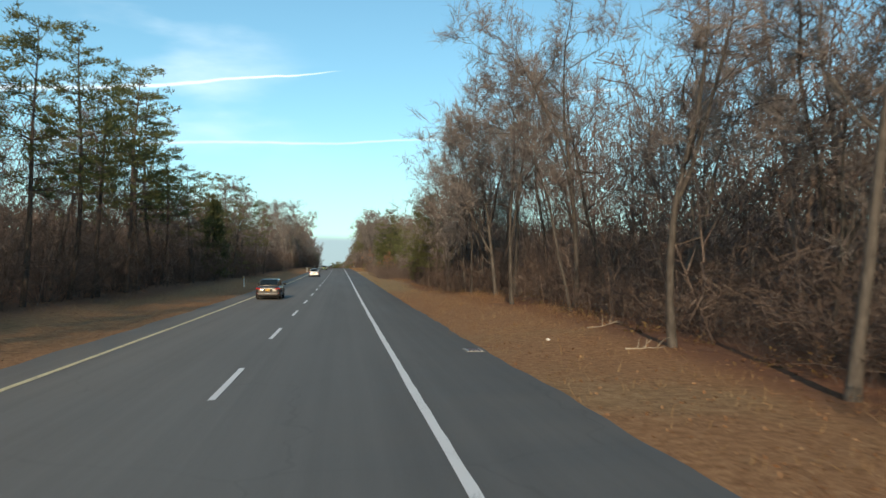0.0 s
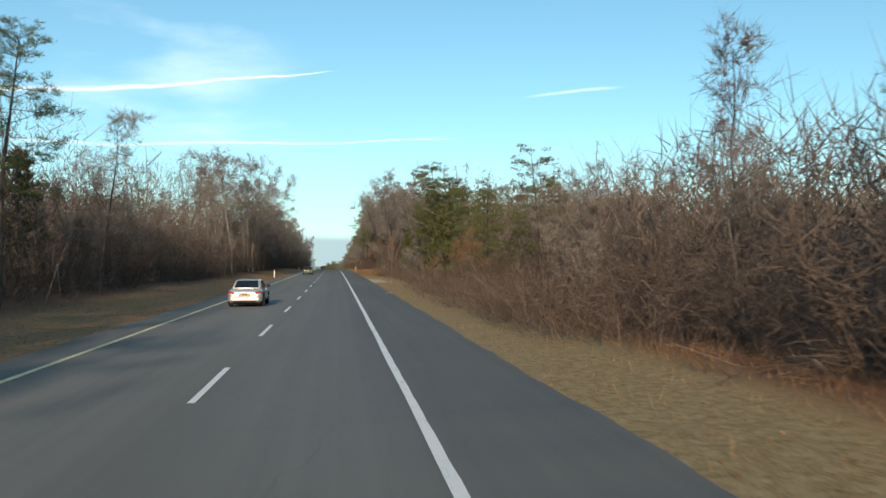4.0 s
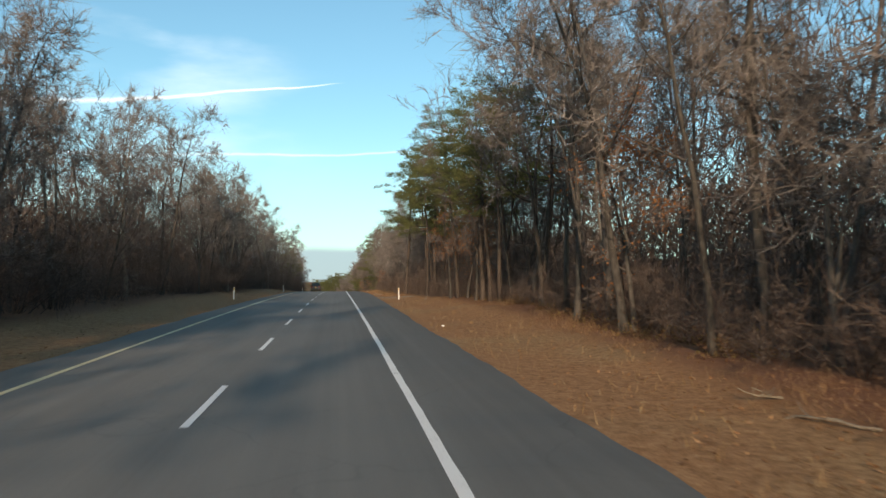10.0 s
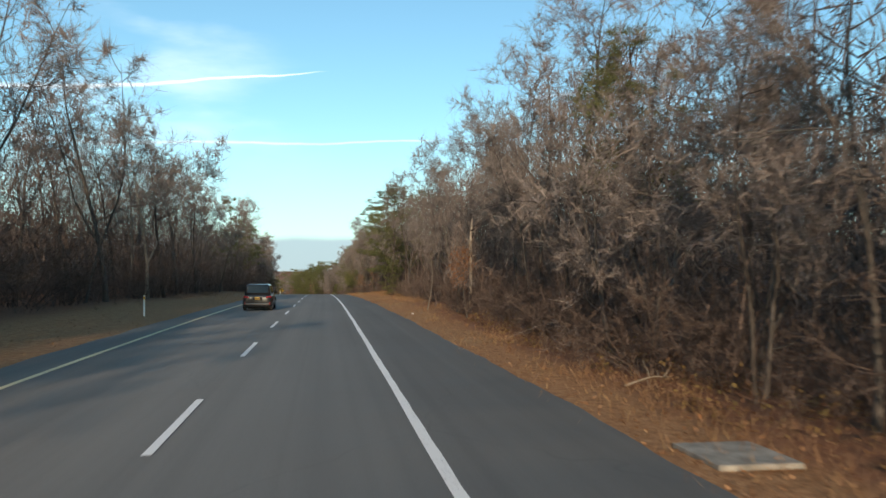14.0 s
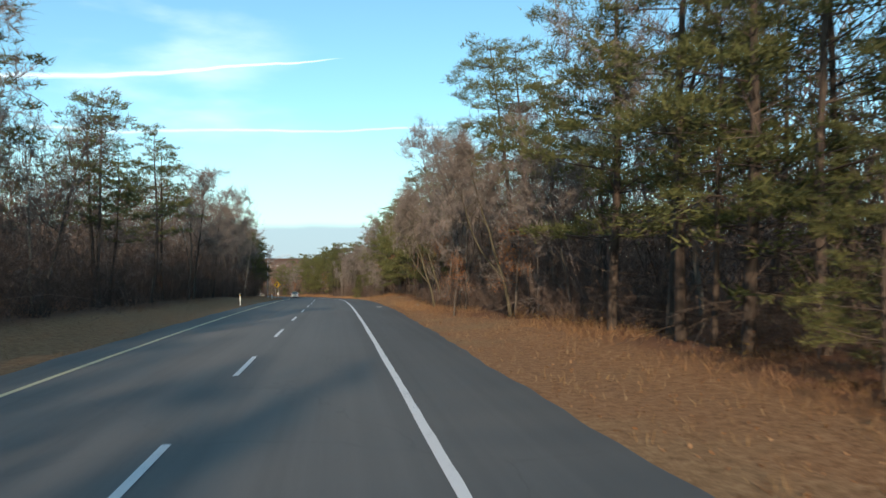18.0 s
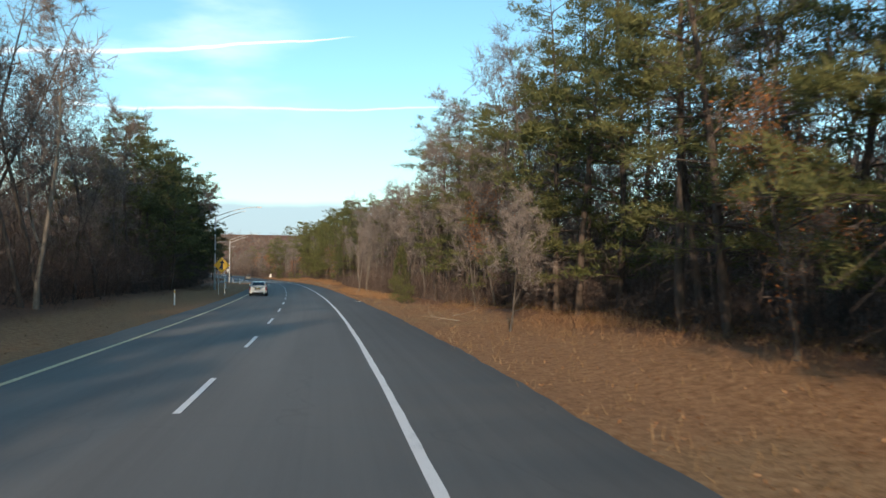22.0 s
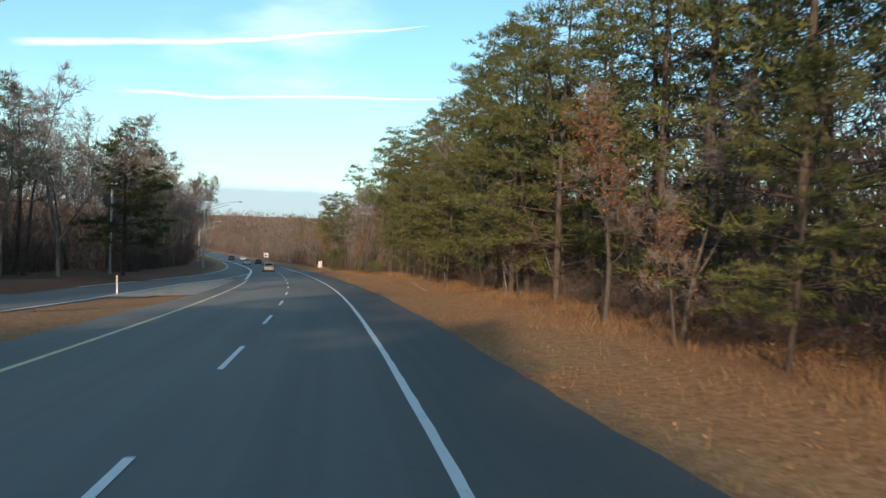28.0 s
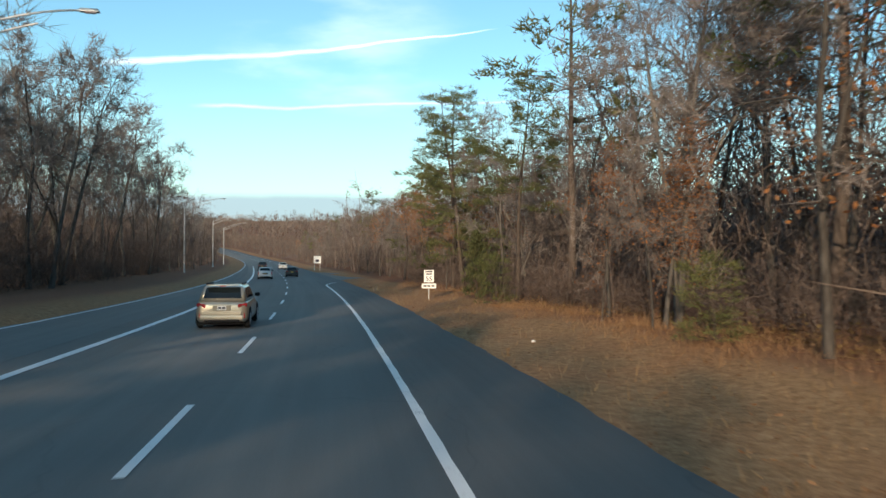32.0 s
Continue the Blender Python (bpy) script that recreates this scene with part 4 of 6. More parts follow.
stand(
    ("pine", 404, 13, 11.5), ("bare", 406, -12.5, 17.7), ("bare", 409, 12, 16), ("bare", 414, 12, 13.2), ("oak", 420, 9.8, 4.5), ("oak", 427, 10.4, 5),
    ("slim", 430, 8.9, 7.1), ("bare", 432, 12, 14.8),
)
stand(
    ("bare", 446, -12, 17.2), ("bare", 450, 13, 16.4), ("young", 489, 11.6, 2.6), ("lowpine", 492, 12, 6.5), ("lowpine", 498, 12.6, 16.5), ("pine", 500, 12.7, 9.2),
    ("pine", 502, 12.6, 17), ("lowpine", 507, 12.2, 17), ("slim", 517, 12, 8), ("oak", 520, 11.6, 6.5), ("lean", 521, 11.6, 11), ("pale", 525, -14, 12.2),
    ("oak", 526, 9.2, 4.5), ("broad", 533, 11, 9),
)
stand(
    ("bare", 535, 11, 15), ("pine", 536, -14, 14.5), ("lean", 541.2, 10, 9.5), ("bare", 542, 11, 14.7), ("lean", 544, 11, 11), ("oak", 548, 10.6, 8),
    ("pine", 554, -13, 13.7), ("bare", 560, 13, 19.5), ("lowpine", 572, 12, 15), ("bare", 578, -12, 14.4),
)
stand(
    ("lowpine", 580, 12.4, 15), ("bare", 584, -13, 15.7), ("lowpine", 587, 12.7, 14), ("lowpine", 592, 12.9, 15), ("oak", 597, 12, 6.2), ("lowpine", 602, 13.2, 14.3),
)
stand(
    ("pine", 605, 13.2, 15), ("broad", 613, 9.8, 5.7), ("pine", 615, 13.3, 15), ("lowpine", 618, 13.3, 15.3), ("bare", 622, 14, 15), ("bare", 626, -12, 17.4),
    ("bare", 628, 14, 15.5), ("bare", 630, -13, 19.6), ("oak", 632, 13.6, 9), ("broad", 634, 12.8, 8), ("bare", 636, 13.4, 15),
)
stand(
    ("bare", 641, 13, 15), ("bare", 643, -13, 20.1), ("young", 645, 9.6, 1.5), ("bare", 646, 13, 19.1), ("bare", 647.5, 13.2, 15), ("young", 648.5, 9.7, 1.3),
    ("young", 652, 9.8, 2), ("cedar", 661, 11.2, 4.9), ("pine", 664, 14.5, 14), ("lowpine", 675, -13.5, 15.6),
)
stand(
    ("lowpine", 680, -13.5, 16.2), ("lowpine", 682, -14, 16.4), ("pale", 682, 9.8, 8), ("bare", 683, 12, 12.9), ("pale", 686, 11.5, 11.3), ("pale", 688, 9.4, 9.6),
    ("pine", 690, 14, 11.7), ("lowpine", 696, -14.5, 15.4), ("pale", 703, 12, 13.5), ("bare", 716, 12, 16.1),
)
stand(
    ("lowpine", 741, 12, 15.4), ("lowpine", 752, 11.6, 7), ("oak", 757, 11.4, 4.5), ("bare", 758, 12.1, 8.2), ("oak", 764, 12, 9), ("lowpine", 775, 13.5, 17.4),
    ("oak", 778, 12.4, 4.5), ("lowpine", 780, 13.5, 16.2), ("pine", 780, 12.5, 15), ("slim", 781, 12.6, 9), ("bare", 782, -24, 21), ("oak", 783, 12.8, 5),
)
stand(
    ("slim", 787, 12.4, 10), ("lowpine", 788, 13.6, 15), ("lowpine", 792, 13.6, 16.4), ("lowpine", 797, 11.8, 7), ("lowpine", 800, 12.5, 15), ("lowpine", 803, 12.2, 5.4),
    ("lowpine", 804, 12.4, 15), ("lowpine", 808, 12.4, 16.4),
)
stand(
    ("bare", 810, -22, 19.4), ("lowpine", 810, 12.4, 15), ("lowpine", 814, 12, 7), ("pine", 826, 13.3, 15), ("lowpine", 829, 14.4, 14), ("pine", 830, 13.3, 17.1),
    ("pine", 836, 13, 15), ("lowpine", 836, 14.6, 13), ("young", 838, 11.9, 1.6),
)
stand(
    ("bare", 840, -24, 21), ("pine", 840, 13.4, 17.4), ("lowpine", 841, -19, 19), ("oak", 842, 12.6, 3.6), ("lowpine", 845, 15, 12.5), ("young", 846, 12, 2),
    ("young", 852, 12.2, 1.5), ("bare", 854, -18, 17), ("bare", 858, 12.7, 15), ("young", 862, 12.2, 2.2), ("slim", 866, 12.2, 7.8), ("bare", 866, 13, 15),
    ("oak", 866, 13, 5.5), ("oak", 866, 12.6, 7),
)
stand(
    ("slim", 870, 12, 6.7), ("bare", 872, -17, 18.8), ("oak", 872, 13, 7.5), ("young", 885, 11.6, 2.6), ("pine", 886, 13, 12.9), ("bare", 888, -18, 21),
    ("cedar", 890, 11.5, 4), ("lowpine", 892, -22, 21), ("bare", 902, -16, 21), ("lowpine", 902, 13.2, 15.6), ("pine", 906, 13.2, 16.6), ("bare", 906, -18, 20.9),
    ("oak", 906, 12.6, 7), ("bare", 908, -17, 21), ("bare", 930, -18, 21),
)
plant("darkpine", 815.4, -15.0, 13.8, 40.0)
plant("bare", 803.5, -17.5, 16.5, 10.0, 1.25)
plant("bare", 795.0, -19.0, 15.5)
belt(RIGHT, 1, 11)
belt(LEFT, -1, 12)
rng = np.random.default_rng(41)
for s in np.arange(36.0, 930.0, 4.3):
    tall = float(np.interp(s, [0, 110, 150, 260, 300, 328, 350, 366, 440, 470, 492, 520, 560, 610, 650, 690, 745, 780, 860, 930], [3.6, 3.2, 3.4, 3.0, 3.4, 2.2, 2.6, 3.2, 3.0, 2.8, 2.2, 2.6, 3.0, 3.0, 3.2, 2.8, 2.4, 2.2, 2.2, 3.0]))
    h = tall * rng.uniform(0.65, 1.25)
    if 641 < s < 654:
        continue
    plant("bush", s + rng.uniform(-1.6, 1.6), float(verge_edge(s)) + 0.42 * h + rng.uniform(-0.2, 1.6), h, None, rng.uniform(0.9, 1.25))
for s in np.arange(24.0, 960.0, 6.4):
    h = rng.uniform(3.6, 6.8)
    near = next(r[2] for r in LEFT if r[0] <= s < r[1])
    plant("shrub", s + rng.uniform(-2.5, 2.5), -(near - 0.4 + 0.35 * h + rng.uniform(-0.2, 2.0)), h, None, rng.uniform(1.0, 1.3))
for roots in KINDS.values():
    for root in roots:
        for ob in list(root.children):
            bpy.data.objects.remove(ob)
        bpy.data.objects.remove(root)
bpy.data.objects.remove(STORE)

# ---- deep woods and undergrowth, too many to count ----


def near_of(rows, s):
    for r in rows:
        if r[0] <= s < r[1]:
            return (float(wood_edge(s)) + 0.3 if rows is RIGHT else r[2]), r[3]
    return (11.0, 11.5) if rows is RIGHT else (14.5, 13.0)


def cleared(s, off):
    """The clearing behind the trees beyond the side track."""
    return (off > 27.0) & (s > 361.0 + (off - 27.0) * 0.5) & (s < 384.0 + (off - 27.0) * 0.9)


def repeated(source, places, scales, turns):
    """One mesh out of many turned and scaled copies of a few (verts, faces) sources."""
    vs, fs, n = [], [], 0
    for k, (p, sc, a) in enumerate(zip(places, scales, turns)):
        v, f = source[k % len(source)]
        c, s = math.cos(a), math.sin(a)
        w = np.stack([v[:, 0] * c - v[:, 1] * s, v[:, 0] * s + v[:, 1] * c, v[:, 2]], -1) * sc + p
        vs.append(w)
        fs.append(f + n)
        n += len(v)
    return np.concatenate(vs), np.concatenate(fs)


def bush_bits(rng, h, w, stems, dense):
    b = Bits()
    for _ in range(stems):
        a = rng.uniform(0, 6.28)
        base = np.array([math.cos(a), math.sin(a), 0]) * rng.uniform(0, w * 0.5) - [0, 0, 0.1]
        st = limb(rng, base, np.array([math.cos(a) * 0.5, math.sin(a) * 0.5, 1]), h * rng.uniform(0.5, 1.1), 2, 0.3, 0.0)
        b.blades(st[:-1], st[1:], [0.020, 0.013], rng)
        t = rng.uniform(0.1, 1, dense)
        q = np.array([along(st, x)[0] for x in t])
        b.spikes(q, q + (rng.normal(size=(dense, 3)) * 0.6 + [0, 0, 0.3]) * rng.uniform(0.3, 1.0, (dense, 1)), 0.019 if dense > 10 else 0.036, rng)
    return b.arrays()


def far_tree_bits(rng, h):
    b = Bits()
    trunk = limb(rng, (0, 0, -0.3), (rng.normal() * 0.05, 0, 1), h * 0.9, 3, 0.05, 0.03)
    b.tube(trunk, 0.09 * (1 - np.linspace(0, 1, 4) * 0.8), 4)
    for _ in range(15):
        u = rng.uniform(0.06, 1)
        q, d = along(trunk, u)
        l1 = limb(rng, q, rng.normal(size=3) * 0.7 + [0, 0, 0.4], h * (0.24 - 0.12 * u), 2, 0.25, 0.06)
        b.blades(l1[:1], l1[-1:], 0.07, rng)
        t = rng.uniform(0.2, 1, (13, 1))
        e = l1[0] + (l1[-1] - l1[0]) * t + rng.normal(size=(13, 3)) * 0.2
        b.spikes(e, e + (rng.normal(size=(13, 3)) * 0.75 + [0, 0, 0.2]) * rng.uniform(0.3, 0.85, (13, 1)), 0.065, rng)
    return b.arrays()


def sapling_bits(rng, h):
    b = Bits()
    st = limb(rng, (0, 0, -0.2), (rng.normal() * 0.15, rng.normal() * 0.15, 1), h, 3, 0.08, 0.03)
    b.blades(st[:-1], st[1:], [0.06, 0.042, 0.026], rng)
    n = 36
    q = np.array([along(st, x)[0] for x in rng.uniform(0.12, 1, n)])
    b.spikes(q, q + (rng.normal(size=(n, 3)) * 0.7 + [0, 0, 0.45]) * rng.uniform(0.4, 1.2, (n, 1)), 0.038, rng)
    return b.arrays()


rng = np.random.default_rng(21)
far_src = [far_tree_bits(rng, 14.0) for _ in range(6)]
sap_src = [sapling_bits(rng, 6.5) for _ in range(8)]
bush_fine = [bush_bits(rng, 2.5, 2.6, 12, 11) for _ in range(6)]
bush_plain = [bush_bits(rng, 2.6, 2.8, 11, 8) for _ in range(4)]
for side, rows in ((1, RIGHT), (-1, LEFT)):
    pl, sc, tu = [], [], []
    for s in np.arange(-60, 1900, 3.1):
        near, h = near_of(rows, s)
        for lo, hi in ((7, 14), (14, 24), (24, 36), (36, 50)):
            if (lo > 10 or side < 0) and s < 1000 and int(s / 3.1 + lo) % 2:
                continue
            o = side * (near + rng.uniform(lo, hi) - (8 if s > 960 else 0))
            q = s + rng.uniform(-2, 2)
            if cleared(q, o):
                continue
            pl.append(place(q, o, float(lie(q, o)) - 0.1))
            sc.append(h / 14 * rng.uniform(0.62, 1.15))
            tu.append(rng.uniform(0, 6.28))
    v, f = repeated(far_src, pl, sc, tu)
    tagged(new("far_woods", mesh_of("far_woods", v, f, BRUSH)), "deep leafless woods behind the roadside trees", "woods", kind="stuff")
    pl, sc, tu = [], [], []
    for s in np.arange(-20, 1100, 0.62):
        near, h = near_of(rows, s)
        o = side * (near + rng.uniform(0.6, 4.5) if int(s / 0.62) % 3 == 0 else near + rng.uniform(4, 26))
        pl.append(place(s, o, float(lie(s, o))))
        sc.append(rng.uniform(0.5, 1.35) * min(1.0, h / 16.0))
        tu.append(rng.uniform(0, 6.28))
    v, f = repeated(sap_src, pl, sc, tu)
    b = Bits()
    n = 130000 if side > 0 else 110000    # the depth of the wood
    q = rng.uniform(-20, 1020, n)
    near = np.array([near_of(rows, t)[0] for t in np.arange(-20, 1022, 2.0)])[((q + 20) / 2).astype(int)]
    o = side * (near + rng.uniform(20, 46, n))
    q, o = q[~cleared(q, o)], o[~cleared(q, o)]
    if side < 0:
        thin = (q < 705) | (rng.uniform(0, 1, len(q)) < 0.35)
        q, o = q[thin], o[thin]
    n = len(q)
    tall = np.array([near_of(rows, t)[1] for t in np.arange(-20, 1022, 2.0)])[((q + 20) / 2).astype(int)]
    p0 = place(q, o, lie(q, o) + rng.uniform(0, 1, n) ** 1.2 * np.minimum(10.0 if side > 0 else 12.0, tall * 0.62 - 2.0))
    b.spikes(p0, p0 + (rng.normal(size=p0.shape) * [0.6, 0.6, 0.4] + [0, 0, 0.8]) * rng.uniform(1.0, 2.2, (n, 1)), 0.24, rng)
    n = 290000 if side > 0 else 235000
    q = rng.uniform(-20, 1020, n)
    near = np.array([near_of(rows, t)[0] for t in np.arange(-20, 1022, 2.0)])[((q + 20) / 2).astype(int)]
    o = side * (near + 3.5 + 20 * rng.uniform(0, 1, n) ** 1.3)
    tall = np.array([near_of(rows, t)[1] for t in np.arange(-20, 1022, 2.0)])[((q + 20) / 2).astype(int)]
    z = rng.uniform(0, 1, n) ** 1.25 * tall * 0.78
    p0 = place(q, o, lie(q, o) + z)
    b.spikes(p0, p0 + (rng.normal(size=p0.shape) * [0.5, 0.5, 0.35] + [0, 0, 0.75]) * rng.uniform(0.7, 1.7, (n, 1)), np.interp(np.abs(o) - near, [3, 8, 16], [0.035, 0.065, 0.115 if side > 0 else 0.08])[:, None], rng)
    tagged(new("understory", b.mesh("understory", BRUSH)), "tangled understory of bare shoots and vines in the woods", "undergrowth", kind="stuff")
    tagged(new("saplings", mesh_of("saplings", v, f, BRUSH)), "crowded bare saplings under the taller trees", "undergrowth", kind="stuff")
    pl, sc, tu = [], [], []
    bush_src = bush_fine if side > 0 else bush_plain
    for s in np.arange(0, 1000, 1.45 if side > 0 else 2.6):
        near, h = near_of(rows, s)
        for lo, hi, big in ((0.5, 1.8, 0.5), (1.8, 4, 0.85), (4, 10, 1.1)):
            if s > 930 and lo != 1.8:
                continue
            o = side * (near + rng.uniform(lo, hi))
            if 150 < s < 252 and side > 0:
                o = rng.uniform(8.9, 10.5) if lo < 1 else rng.uniform(9.5, 15)
                o += 1.0 if s > 200 else 0.0
            q = s + rng.uniform(-1, 1)
            pl.append(place(q, o, float(lie(q, o))))
            sc.append((1.0 if 150 < s < 200 and side > 0 else 0.72 if 200 <= s < 252 and side > 0 else big) * rng.uniform(0.6, 1.3))
            tu.append(rng.uniform(0, 6.28))
    v, f = repeated(bush_src, pl, sc, tu)
    tagged(new("thicket", mesh_of("thicket", v, f, BUSH)), "dense brown leafless thicket along the wood's edge", "undergrowth", kind="stuff")

# the wooded ridge that closes the valley
b = Bits()
n = 5200
s, o = rng.uniform(1250, 1980, n), rng.uniform(-420, 330, n)
ok = np.abs(o) > 14
s, o = s[ok], o[ok]
c = place(s, o, lie(s, o) + rise_at(o))
tall = (rng.uniform(7, 15, len(c)) * (1.0 + 0.35 * np.sin(o * 0.045 + s * 0.01) * np.sin(s * 0.017 + 1.0) + 0.25 * np.sin(o * 0.13)))[:, None]
for k in range(12):
    up = rng.uniform(0.5, 1, (len(c), 1)) ** 0.7 * tall * [0, 0, 1] + rng.normal(size=c.shape) * [1.8, 1.8, 0.6] - [0, 0, 2]
    b.spikes(c + up, c + up + rng.normal(size=c.shape) * [1.2, 1.2, 0.7] + [0, 0, 2.4], 0.55, rng)
tagged(new("ridge_woods", b.mesh("ridge_woods", BRUSH)), "leafless woods covering the distant ridge", "woods", kind="stuff")

# ---- loose things ----


def box(bm, size, at=(0, 0, 0), turn=(0, 0, 0), bevel=0.0, taper=None):
    """A bevelled box in bm; taper: x and y scale of its top."""
    r = bmesh.ops.create_cube(bm, size=1.0)
    vs = r["verts"]
    for v in vs:
        k = taper if taper and v.co.z > 0 else (1, 1)
        v.co = Vector((v.co.x * size[0] * k[0], v.co.y * size[1] * k[1], v.co.z * size[2]))
    if bevel:
        es = list({e for v in vs for e in v.link_edges})
        g = bmesh.ops.bevel(bm, geom=es, offset=bevel, segments=2, affect="EDGES", profile=0.6)
        vs = list({v for f in g["faces"] for v in f.verts} | {v for v in vs if v.is_valid})
    m = pose(*at, *turn)
    bmesh.ops.transform(bm, matrix=m, verts=vs)
    return vs


def rod(bm, p, q, r0, r1=None, sides=10):
    p, q = Vector(p), Vector(q)
    m = Matrix.Translation((p + q) / 2) @ (q - p).to_track_quat("Z", "Y").to_matrix().to_4x4()
    bmesh.ops.create_cone(bm, cap_ends=True, segments=sides, radius1=r0, radius2=r0 if r1 is None else r1, depth=(q - p).length, matrix=m)


def carpaint(name, colour, metal=0.35, rough=0.32):
    m, nt, b = shader(name, rough, metal)
    b.inputs["Coat Weight"].default_value, b.inputs["Coat Roughness"].default_value = 0.6, 0.08
    dirt = math_node(nt, "MULTIPLY", span(nt, tex(nt, 2.5, 5), 0.45, 0.75), 0.3)
    nt.links.new(blend(nt, dirt, colour, tuple(c * 0.6 + 0.05 for c in colour)), b.inputs["Base Color"])
    return m


CAR_GREY = carpaint("dark_grey_car_paint", (0.060, 0.056, 0.052), 0.6)
CAR_SILVER = carpaint("silver_car_paint", (0.50, 0.50, 0.49), 0.6)
CAR_WHITE = carpaint("pearl_white_car_paint", (0.72, 0.70, 0.64), 0.1)
CAR_BLACK = carpaint("black_car_paint", (0.018, 0.018, 0.02), 0.2)
CAR_GREEN = carpaint("deep_green_car_paint", (0.008, 0.055, 0.026), 0.35, 0.25)
CAR_BEIGE = carpaint("champagne_car_paint", (0.42, 0.38, 0.30), 0.55)
GLASS = plain("tinted_glass", (0.012, 0.018, 0.021), 0.07, 0.0, 0.1, 2.0, 0.5)
RUBBER = plain("tyre_rubber", (0.018, 0.018, 0.018), 0.85)
ALLOY = plain("alloy_rim", (0.42, 0.42, 0.43), 0.35, 0.9)
PLASTIC = plain("black_plastic", (0.014, 0.014, 0.015), 0.7, 0.0, 0.15, 8.0, 0.25)
RED_LENS = plain("red_lamp_lens", (0.30, 0.022, 0.022), 0.25, 0.0, 0.2, 14.0)
CLEAR_LENS = plain("clear_lamp_lens", (0.42, 0.30, 0.30), 0.35, 0.0, 0.2, 14.0)
PLATE_GOLD = plain("gold_plate", (0.62, 0.36, 0.05), 0.5)
PLATE_WHITE = plain("white_plate", (0.68, 0.68, 0.66), 0.5)
INK = plain("dark_ink", (0.03, 0.03, 0.05), 0.6)
CHROME = plain("chrome", (0.6, 0.6, 0.6), 0.15, 1.0, 0.05)
STEEL = plain("galvanised_steel", (0.42, 0.43, 0.43), 0.5, 0.6, 0.2, 5.0)
CONCRETE = plain("old_concrete", (0.25, 0.24, 0.21), 0.9, 0.0, 0.3, 3.0)
SIGN_YELLOW = plain("yellow_sign_sheet", (0.78, 0.44, 0.015), 0.45, 0.0, 0.08)
SIGN_WHITE = plain("white_sign_sheet", (0.78, 0.78, 0.75), 0.45, 0.0, 0.06)
CLOTH = plain("black_soft_top", (0.012, 0.012, 0.015), 0.9, 0.0, 0.15, 8.0, 0.2)
PAPER = plain("white_litter", (0.75, 0.73, 0.7), 0.8)
GRAVEL = plain("sandy_gravel", (0.27, 0.225, 0.17), 0.95, 0.0, 0.4, 1.4)
GORE = plain("sandy_concrete", (0.36, 0.315, 0.25), 0.9, 0.0, 0.25, 2.0)
DEADWOOD = bark("dead_wood", (0.16, 0.13, 0.10), (0.38, 0.33, 0.26))


def loft(rings):
    """A closed body through rings of equal length."""
    bm = bmesh.new()
    vs = [[bm.verts.new(p) for p in r] for r in rings]
    n = len(rings[0])
    for a, b in zip(vs, vs[1:]):
        for i in range(n):
            bm.faces.new((a[i], a[(i + 1) % n], b[(i + 1) % n], b[i]))
    bm.faces.new(vs[0][::-1])
    bm.faces.new(vs[-1])
    bmesh.ops.recalc_face_normals(bm, faces=bm.faces)
    for f in bm.faces:
        f.smooth = True
    return bm


